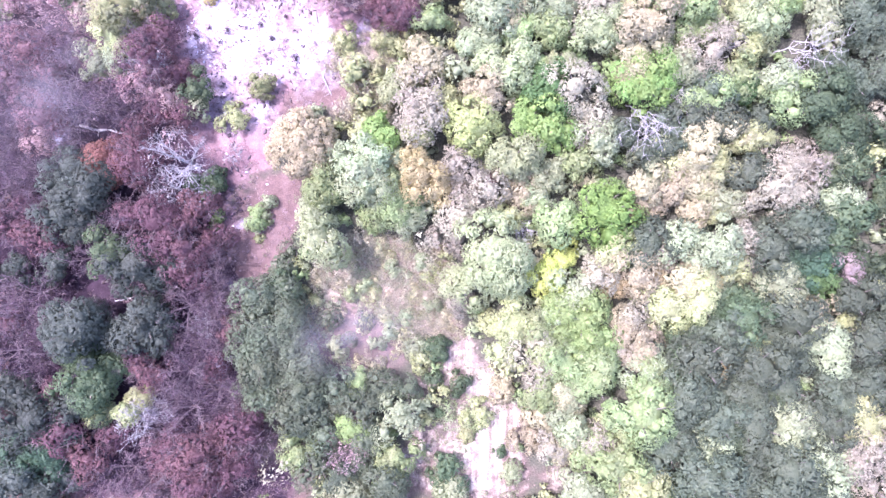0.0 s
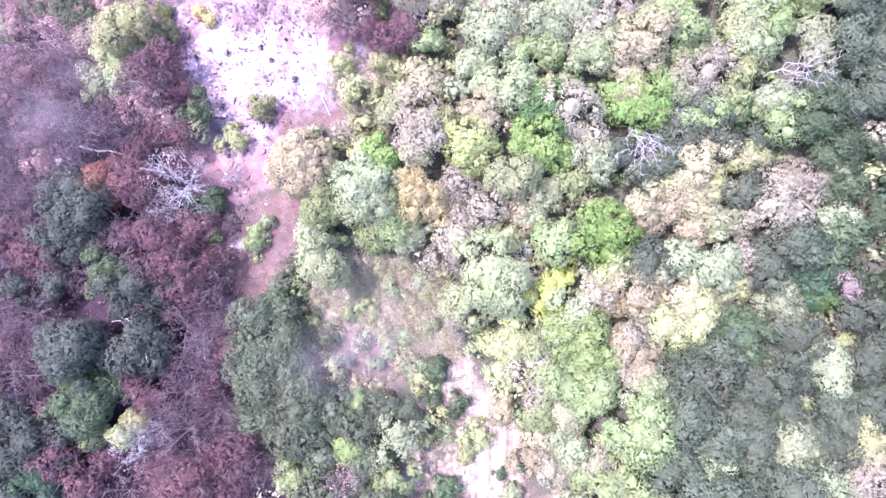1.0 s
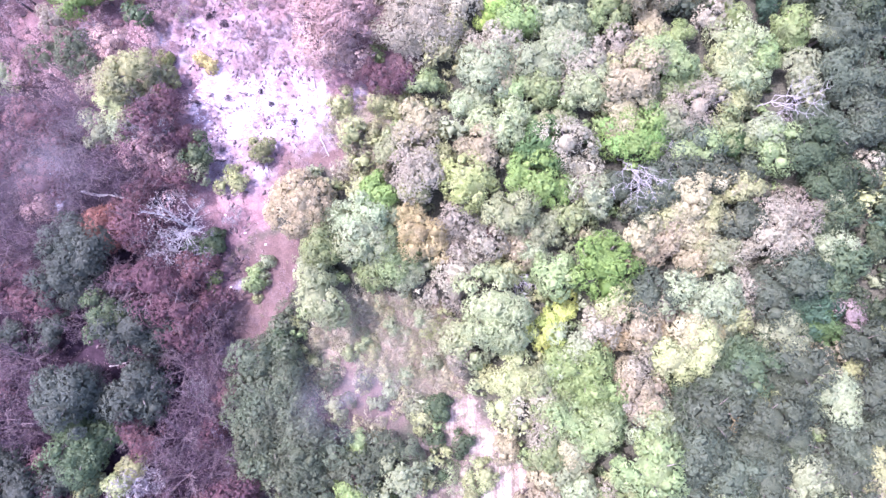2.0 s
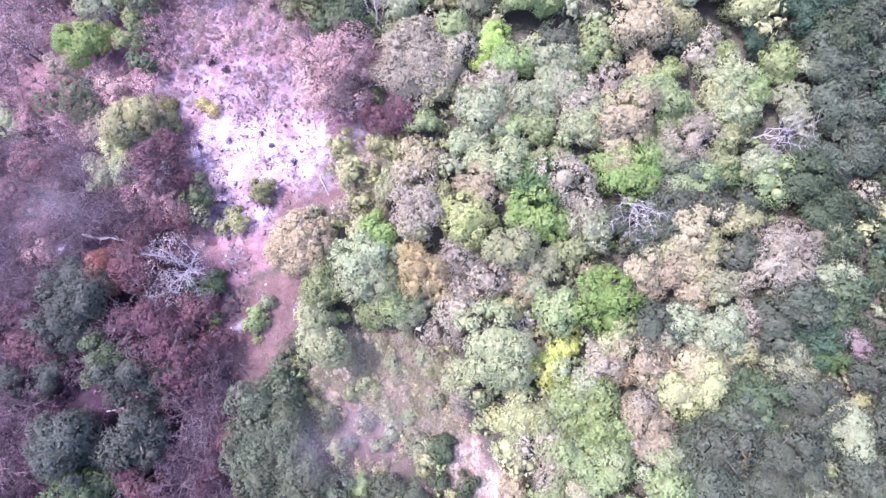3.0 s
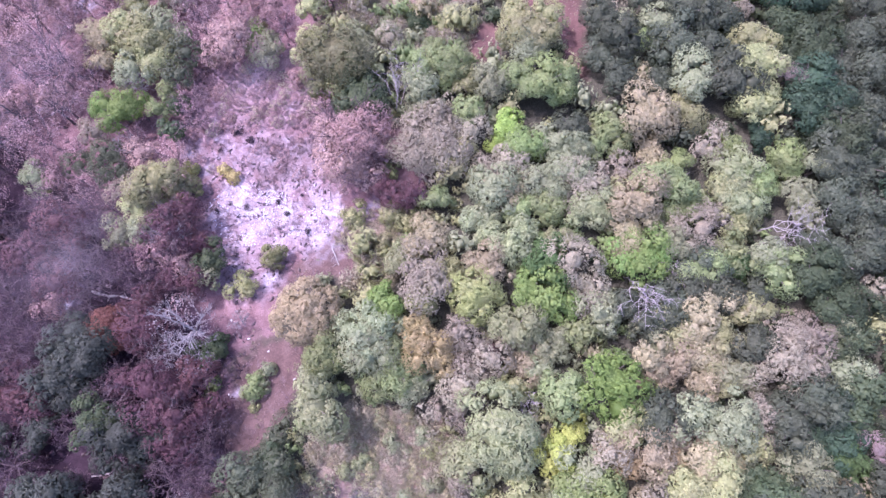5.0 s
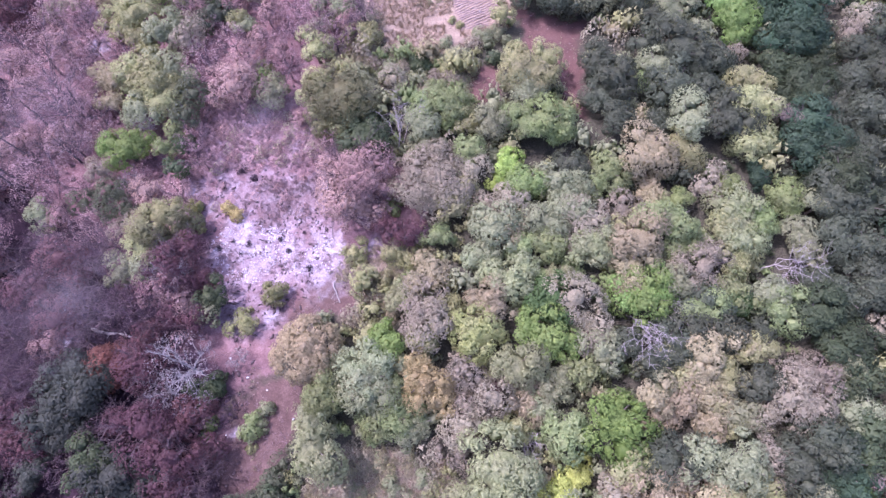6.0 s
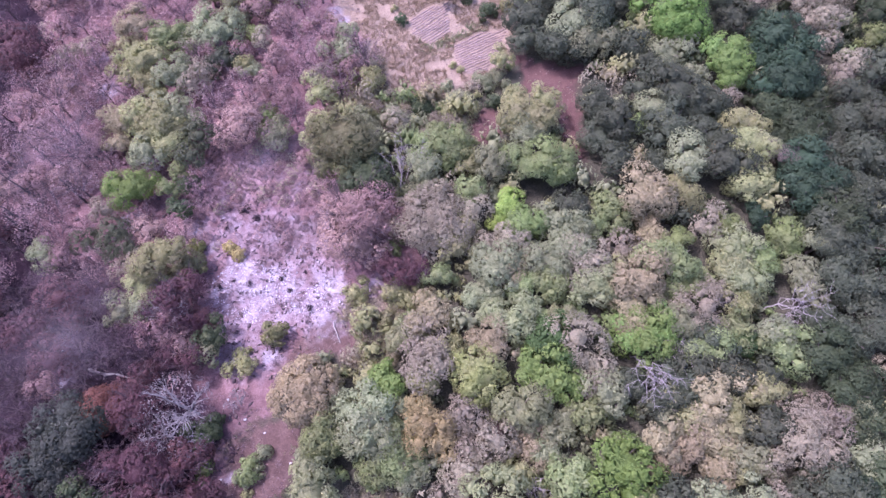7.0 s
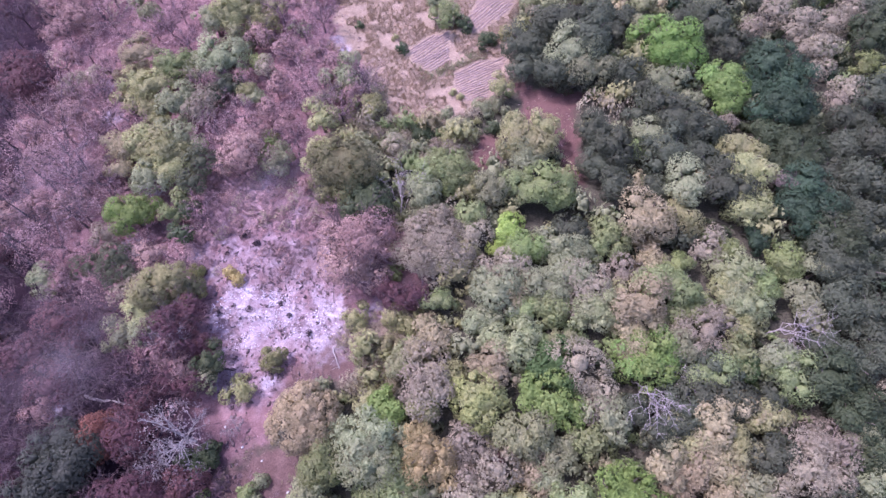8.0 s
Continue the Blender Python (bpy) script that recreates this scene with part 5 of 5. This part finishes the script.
for _ in range(240):
    x, y, r = rnd.uniform(-7, 18), rnd.uniform(-31, -10), rnd.uniform(0.35, 1.0)
    if not in_any(x, y, (SAND,), -0.5) or in_any(x, y, (SAND_CORE,), -0.8) or lattice(np.array([x * 0.3]), np.array([y * 0.3]), 77)[0] > 0.42:
        continue
    kind, (v, f, n) = rnd.choice(("gray", "green", "pink", "silver")), rnd.choice(LOW_THIN)
    heap.setdefault(kind, []).append((v * r * np.array([1, 1, 0.8]) + np.array([x, y, float(ground_height(x, y)) + 0.35 * r]), f, n))
for kind, parts in heap.items():
    me = foliage_mesh("undergrowth", *join(parts))
    me.materials.append(LEAF[kind])
    # the dark red and purple thickets carry the smoke's shade in their colour
    tagged(new("undergrowth", me), "low " + {"mauve": "burnt purple grey", "rust": "scorched red brown", "pink": "dry pinkish", "tan": "dry beige", "shade_scorch_rust": "scorched, shade-darkened wine red", "shaded_mauve": "burnt, shade-darkened purple"}.get(kind, kind.replace("dark", "dark ").replace("gray", "grey") + " leafy") + " thicket between the trees", "undergrowth", kind="stuff")


# ---- grass, scrub and burnt brush: blades and twigs on the open ground ----
def tufts(name, label, zones, count, blades, height, spread, material, density=1.0, seed=1, away=0.0):
    g = np.random.default_rng(seed)
    box = np.concatenate([np.array(z) for z in zones])
    lo, hi = box.min(0) - 1, box.max(0) + 1
    p = g.uniform(lo, hi, (count, 2))
    keep = np.max([inside(p[:, 0], p[:, 1], z) for z in zones], axis=0) > g.uniform(-1.5, 1.0, count)
    keep &= lattice(p[:, 0] * 0.5, p[:, 1] * 0.5, seed + 5) < density
    for z in (PLOT_A, PLOT_B, PLOT_C):
        keep &= inside(p[:, 0], p[:, 1], z) < 0
    p = p[keep]
    size = g.uniform(0.55, 1.3, len(p))
    n = len(p) * blades
    q, s = np.repeat(p, blades, 0), np.repeat(size, blades)
    w = g.uniform(0, 2 * math.pi, n)
    lean = g.uniform(0.15, 1.0, n) * spread * s
    root = np.column_stack([q + g.normal(size=(n, 2)) * 0.08, ground_height(q[:, 0], q[:, 1]) - 0.03])
    way = np.column_stack([np.cos(w), np.sin(w), np.zeros(n)])
    side = np.column_stack([-np.sin(w), np.cos(w), np.zeros(n)]) * (0.022 * s)[:, None]
    tip = root + way * lean[:, None] + np.array([0, 0, 1]) * (height * s * g.uniform(0.5, 1.0, n))[:, None]
    me = mesh_of(name, np.stack([root - side, root + side, tip], 1).reshape(-1, 3), np.arange(n * 3).reshape(-1, 3))
    me.materials.append(material)
    return tagged(new(name, me), label, name.replace("_", " "), kind="stuff")


STRAW = leaf_material("dry_straw", (0.20, 0.15, 0.09), (0.36, 0.285, 0.18))
SCRUB_LEAF = leaf_material("matted_scrub", (0.29, 0.26, 0.18), (0.45, 0.405, 0.29))
WEED = leaf_material("green_weeds", (0.22, 0.24, 0.13), (0.34, 0.35, 0.20))
BRUSH_TWIG = leaf_material("burnt_brush_twigs", (0.16, 0.105, 0.115), (0.33, 0.245, 0.26))
tufts("dry_grass", "dry straw coloured grass tufts on the fallow field", (FIELD,), 17000, 9, 0.5, 0.45, STRAW, 0.66, 61)
tufts("dry_scrub", "matted tan scrub and dry stalks on the slope", (SCRUB, VERGE, FIELD_EDGE), 30000, 12, 0.6, 0.6, SCRUB_LEAF, 0.9, 62)
tufts("weeds", "greyish green weeds among dry stalks", (SCRUB, VERGE, FIELD_EDGE), 12000, 12, 0.6, 0.5, WEED, 0.55, 63)
tufts("burnt_brush", "burnt thin purple brown brush on ashy ground", (BRUSH, CHAR_SLOPE, PINK_ASH), 22000, 12, 0.32, 0.3, BRUSH_TWIG, 0.7, 64)
tufts("ash_stubble", "sparse scorched stubble in the ash", (ASH,), 5000, 8, 0.5, 0.4, BRUSH_TWIG, 0.33, 67)
tufts("burnt_stalks", "scattered scorched stalks under the burnt trees", (BURNT,), 15000, 8, 0.4, 0.4, BRUSH_TWIG, 0.6, 65)
tufts("clay_weeds", "sparse weeds on the bare pink clay", (CLEARING, CLAY, RED_SOIL, PATH, BARE_BROWN), 5000, 9, 0.4, 0.35, WEED, 0.36, 66)
tufts("clay_stubble", "low scorched stalks along the bare clay", (CLEARING, CLAY, PATH), 5000, 8, 0.22, 0.3, BRUSH_TWIG, 0.5, 75)
tufts("hedge_weeds", "line of green weeds between the ridged plots", (HEDGE,), 900, 14, 0.8, 0.5, WEED, 1.1, 69)


def debris(name, label, zones, count, size, material, density, seed):
    """Loose bits lying on open ground: flattened, turned lumps."""
    g = np.random.default_rng(seed)
    box = np.concatenate([np.array(z) for z in zones])
    p = g.uniform(box.min(0), box.max(0), (count, 2))
    keep = (np.max([inside(p[:, 0], p[:, 1], z) for z in zones], axis=0) > -0.3) & (lattice(p[:, 0] * 0.4, p[:, 1] * 0.4, seed) < density)
    p = p[keep]
    n = len(p)
    w, s = g.uniform(0, 6.28, n), size * g.uniform(0.4, 1.5, n) ** 1.5
    ov, of = OCTA
    shape = ov[None] * (s[:, None] * np.array([1.0, 0.5, 0.4]))[:, None, :] * g.uniform(0.7, 1.3, (n, 6, 1))
    turned = np.stack([shape[..., 0] * np.cos(w)[:, None] - shape[..., 1] * np.sin(w)[:, None], shape[..., 0] * np.sin(w)[:, None] + shape[..., 1] * np.cos(w)[:, None], shape[..., 2]], -1)
    v = turned + np.column_stack([p, ground_height(p[:, 0], p[:, 1]) + s * 0.15])[:, None, :]
    f = (np.arange(n)[:, None, None] * 6 + of[None]).reshape(-1, 3)
    me = mesh_of(name, v.reshape(-1, 3), f)
    me.materials.append(material)
    tagged(new(name, me), label, name.replace("_", " "), kind="stuff")


ASH_LUMP = bark_material("white_ash_lumps", (0.45, 0.40, 0.45), (0.75, 0.70, 0.76))
CLOD = bark_material("dry_clods", (0.16, 0.10, 0.085), (0.34, 0.25, 0.22))
debris("charcoal", "scattered bits of black charcoal in the ash", (ASH, BRUSH), 3200, 0.13, CHAR_WOOD, 0.5, 71)
debris("ash_lumps", "small lumps of white ash on burnt ground", (WHITE_ASH,), 1400, 0.11, ASH_LUMP, 0.5, 72)
debris("clods", "small clods of dry earth on bare ground", (CLEARING, CLAY, SAND, BARE_BROWN, RED_SOIL, FIELD), 7000, 0.13, CLOD, 0.5, 73)
debris("burnt_sticks", "charred sticks scattered under the burnt trees", (BURNT,), 9000, 0.24, BURNT_BARK, 0.6, 74)
tufts("sand_grass", "dry tufts along the sandy tracks", (SAND,), 6000, 9, 0.35, 0.3, WEED, 0.4, 68)


# ---- the ridged plots of the field ----
def ridge_material():
    m, nt, links, bsdf = nodes_of("ridged_soil")
    n = noise_at(nt, links, 3.0, 6, 0.7)
    links.new(ramp(nt, links, n, ((0.3, (0.145, 0.10, 0.085)), (0.55, (0.26, 0.19, 0.165)), (0.75, (0.36, 0.285, 0.25)))), bsdf.inputs["Base Color"])
    bsdf.inputs["Roughness"].default_value = 0.95
    return m


def crop_plot(poly, degrees, spacing, seed):
    """Parallel ridges of dry soil, each a low uneven mound cut off at the plot's edge."""
    g = np.random.default_rng(seed)
    cx, cy = np.mean(poly, axis=0)
    plot = tagged(new("crop_plot"), "small plot of dry ridged soil in the fallow field", "crop plot", "plots of the field")
    plot.location = (cx, cy, float(ground_height(cx, cy)))
    w = radians(degrees)
    ex, ey = np.array([math.cos(w), math.sin(w)]), np.array([-math.sin(w), math.cos(w)])
    k = np.arange(-30, 31)
    for i in k:
        s = np.arange(-30, 30, 0.3)
        line = np.array([cx, cy]) + ey * i * spacing + s[:, None] * ex
        keep = np.flatnonzero(inside(line[:, 0], line[:, 1], poly) > g.uniform(0, 0.5))
        if len(keep) < 6:
            continue
        s, line = s[keep[0]:keep[-1]], line[keep[0]:keep[-1]]
        line = line + ey * (np.sin(s * 0.5 + i) * 0.07 + g.normal(size=len(s)) * 0.04)[:, None]
        top = 0.16 + g.normal(size=len(s)) * 0.05
        top[0] = top[-1] = 0.0
        half = spacing * 0.30
        vs = []
        for off, up in ((-half, -0.05), (-half * 0.45, 0.85), (half * 0.45, 0.9), (half, -0.05)):
            q = line + ey * off
            vs.append(np.column_stack([q, ground_height(q[:, 0], q[:, 1]) + (top * up if up > 0 else up)]))
        v = np.stack(vs, 1).reshape(-1, 3) - np.array(plot.location)
        f = [(a * 4 + b, a * 4 + b + 1, a * 4 + b + 5, a * 4 + b + 4) for a in range(len(s) - 1) for b in range(3)]
        child("ridge", mesh_of("ridge", v, np.array(f)), RIDGE, plot)


RIDGE = ridge_material()
for i, (poly, degrees, spacing) in enumerate(PLOT_ROWS):
    crop_plot(poly, degrees, spacing, 70 + i)


# ---- dead wood, charred trunks and stones ----
WOOD = {"PALE_BARK": PALE_BARK, "CHAR_WOOD": CHAR_WOOD}


def crooked(a, b, ra, rb, pieces, g, wander=0.10):
    a, b = np.asarray(a, float), np.asarray(b, float)
    pts = [a + (b - a) * k / pieces + (g.normal(size=3) * wander * np.linalg.norm(b - a) / math.sqrt(pieces) if 0 < k < pieces else 0) for k in range(pieces + 1)]
    vs, fs = [], []
    for k, p in enumerate(pts):
        axis = pts[min(k + 1, pieces)] - pts[max(k - 1, 0)]
        axis = axis / (np.linalg.norm(axis) + 1e-9)
        e = np.cross(axis, [0.31, 0.93, 0.19])
        e /= np.linalg.norm(e) + 1e-9
        h, r = np.cross(axis, e), ra + (rb - ra) * k / pieces
        vs += [p + r * (math.cos(j * 1.2566) * e + math.sin(j * 1.2566) * h) for j in range(5)]
    for k in range(pieces):
        for j in range(5):
            p, q = k * 5 + j, k * 5 + (j + 1) % 5
            fs += [(p, q, q + 5), (p, q + 5, p + 5)]
    return [(np.array(vs), np.array(fs))], pts


def fallen_log(x0, y0, x1, y1, radius, wood, seed):
    g = np.random.default_rng(seed)
    a = np.array([x0, y0, float(ground_height(x0, y0)) + radius * 0.8])
    b = np.array([x1, y1, float(ground_height(x1, y1)) + radius * 0.6])
    parts, pts = crooked(a, b, radius, radius * 0.45, 6, g, 0.06)
    for k in (2, 4):
        parts += crooked(pts[k], pts[k] + np.array([*g.normal(size=2) * 0.6, 0.25]), radius * 0.4, 0.015, 2, g)[0]
    v, f = join(parts)
    me = mesh_of("fallen_log", v, f, smooth=True)
    me.materials.append(WOOD[wood])
    tagged(new("fallen_log", me), "charred black log lying on the ash" if wood == "CHAR_WOOD" else "pale weathered log lying on the ground", "log", "fallen logs")


for i, row in enumerate(LOGS):
    fallen_log(*row, 800 + i)


def dead_tree(x0, y0, x1, y1, seed):
    """A leaning dead tree whose crooked white boughs fan out from its foot towards one side."""
    g = np.random.default_rng(seed)
    reach = math.hypot(x1 - x0, y1 - y0)
    thing = tagged(new("dead_tree"), "leaning dead tree with crooked whitish bare branches", "tree", "dead trees")
    thing.location = (x0, y0, float(ground_height(x0, y0)))
    way = np.array([x1 - x0, y1 - y0]) / reach
    side = np.array([-way[1], way[0]])
    lift = max(2.6, 0.75 * reach)
    fork = np.array([*(way * reach * 0.22), lift * 0.55])
    stem, pts = crooked((0, 0, -0.3), fork, 0.11, 0.075, 4, g, 0.06)
    child("trunk", mesh_of("trunk", *join(stem), smooth=True), PALE_BARK, thing)
    for k in range(5):
        fan = (k - 2) * 0.24 + g.normal() * 0.08
        ln = reach * g.uniform(0.65, 1.05)
        tip = np.array([*(way * ln * math.cos(fan) + side * ln * math.sin(fan)), lift * g.uniform(0.85, 1.15)])
        bough, bp = crooked(fork, tip, 0.044, 0.015, 6, g, 0.19)
        for q in bp[2:]:
            for _ in range(3):
                e = q + np.array([*(way * g.uniform(0.1, 0.6) + side * g.normal() * 0.5), g.normal() * 0.25]) * reach * 0.28
                twig, tp = crooked(q, e, 0.02, 0.008, 3, g, 0.12)
                bough += twig
        child("bough", mesh_of("bough", *join(bough), smooth=True), PALE_BARK, thing)


for i, row in enumerate(BOUGHS):
    dead_tree(*row, 840 + i)


def charred_trunk(x, y, seed):
    g = np.random.default_rng(seed)
    h = g.uniform(5.0, 8.0)
    thing = tagged(new("charred_trunk"), "tall charred black tree trunk with stubs of branches", "tree trunk", "charred trunks")
    thing.location = (x, y, float(ground_height(x, y)))
    parts, pts = crooked((0, 0, -0.3), (g.normal() * 0.4, g.normal() * 0.4, h), 0.19, 0.06, 6, g, 0.03)
    child("trunk", mesh_of("trunk", *join(parts), smooth=True), CHAR_WOOD, thing)
    for p in pts[3:]:
        for _ in range(2):
            stub = crooked(p, p + np.array([*g.normal(size=2) * 1.1, g.uniform(0.2, 1.0)]), 0.05, 0.012, 3, g, 0.1)[0]
            child("branch", mesh_of("branch", *join(stub), smooth=True), CHAR_WOOD, thing)


for i, (x, y) in enumerate(POLES):
    charred_trunk(x, y, 870 + i)


def stone(x, y, seed):
    g = np.random.default_rng(seed)
    v, f = ICO[2]
    v = v * (1 + g.uniform(-0.2, 0.2, (len(v), 1))) * np.array([0.20, 0.13, 0.09]) * g.uniform(0.7, 1.2)
    w = g.uniform(0, 6.28)
    v = v @ np.array([[math.cos(w), math.sin(w), 0], [-math.sin(w), math.cos(w), 0], [0, 0, 1]]) + np.array([x, y, float(ground_height(x, y)) + 0.05])
    me = mesh_of("stone", v, f)
    me.materials.append(STONE)
    tagged(new("stone", me), "pale whitish stone lying on bare ground", "stone", "pale stones")


STONE = bark_material("pale_stone", (0.42, 0.40, 0.40), (0.72, 0.70, 0.70))
for i, (x, y) in enumerate(STONES):
    stone(x, y, 890 + i)


# ---- thin smoke that hangs over the burnt ground ----
def smoke_material():
    m, nt, links, bsdf = nodes_of("thin_smoke")
    veil = nt.new("ShaderNodeAttribute")
    veil.attribute_name = "veil"
    n = noise_at(nt, links, 0.22, 5, 0.62)
    body = math_node(nt, links, "MULTIPLY", ramp(nt, links, n, ((0.36, (0, 0, 0)), (0.68, (1, 1, 1)))), veil.outputs["Fac"])
    white, clear, mix = nt.new("ShaderNodeBsdfDiffuse"), nt.new("ShaderNodeBsdfTransparent"), nt.new("ShaderNodeMixShader")
    white.inputs["Color"].default_value = (0.42, 0.37, 0.39, 1)
    links.new(body, mix.inputs[0])
    links.new(clear.outputs[0], mix.inputs[1])
    links.new(white.outputs[0], mix.inputs[2])
    links.new(mix.outputs[0], nt["Material Output"].inputs["Surface"])
    return m


SMOKE = smoke_material()


def smoke_wisp(x, y, wide, deep, turn, thick, seed):
    """A drifting wisp: two billowing layers, thinning out towards their rims."""
    g = np.random.default_rng(seed)
    k = np.linspace(-1, 1, 25)
    u, v = (q.ravel() for q in np.meshgrid(k, k))
    fade = np.clip(1 - np.hypot(u, v), 0, 1)
    i = (np.arange(24)[:, None] * 25 + np.arange(24)[None, :]).ravel()
    i = i[(fade[i] + fade[i + 1] + fade[i + 25] + fade[i + 26]) > 0]
    parts, veil = [], []
    for layer in range(2):
        px, py = u * wide + g.normal() * 0.8, v * deep + g.normal() * 0.8
        w = radians(turn) + g.normal() * 0.2
        gx, gy = x + px * math.cos(w) - py * math.sin(w), y + px * math.sin(w) + py * math.cos(w)
        z = ground_height(gx, gy) + 6.5 + layer * 1.4 + 1.2 * np.sin(gx * 0.5 + g.uniform(0, 6)) * np.cos(gy * 0.45 + g.uniform(0, 6)) + 2.0 * fade
        parts.append((np.column_stack([gx, gy, z]), np.stack([i, i + 1, i + 26, i + 25], 1)))
        veil.append(thick * fade ** 1.2)
    me = mesh_of("smoke", *join(parts), smooth=True)
    me.attributes.new("veil", "FLOAT", "POINT").data.foreach_set("value", np.concatenate(veil).astype(np.float32))
    me.materials.append(SMOKE)
    tagged(new("smoke", me), "thin pale grey smoke drifting over burnt ground", "smoke", kind="stuff")


for i, row in enumerate(WISPS):
    smoke_wisp(*row, 950 + i)
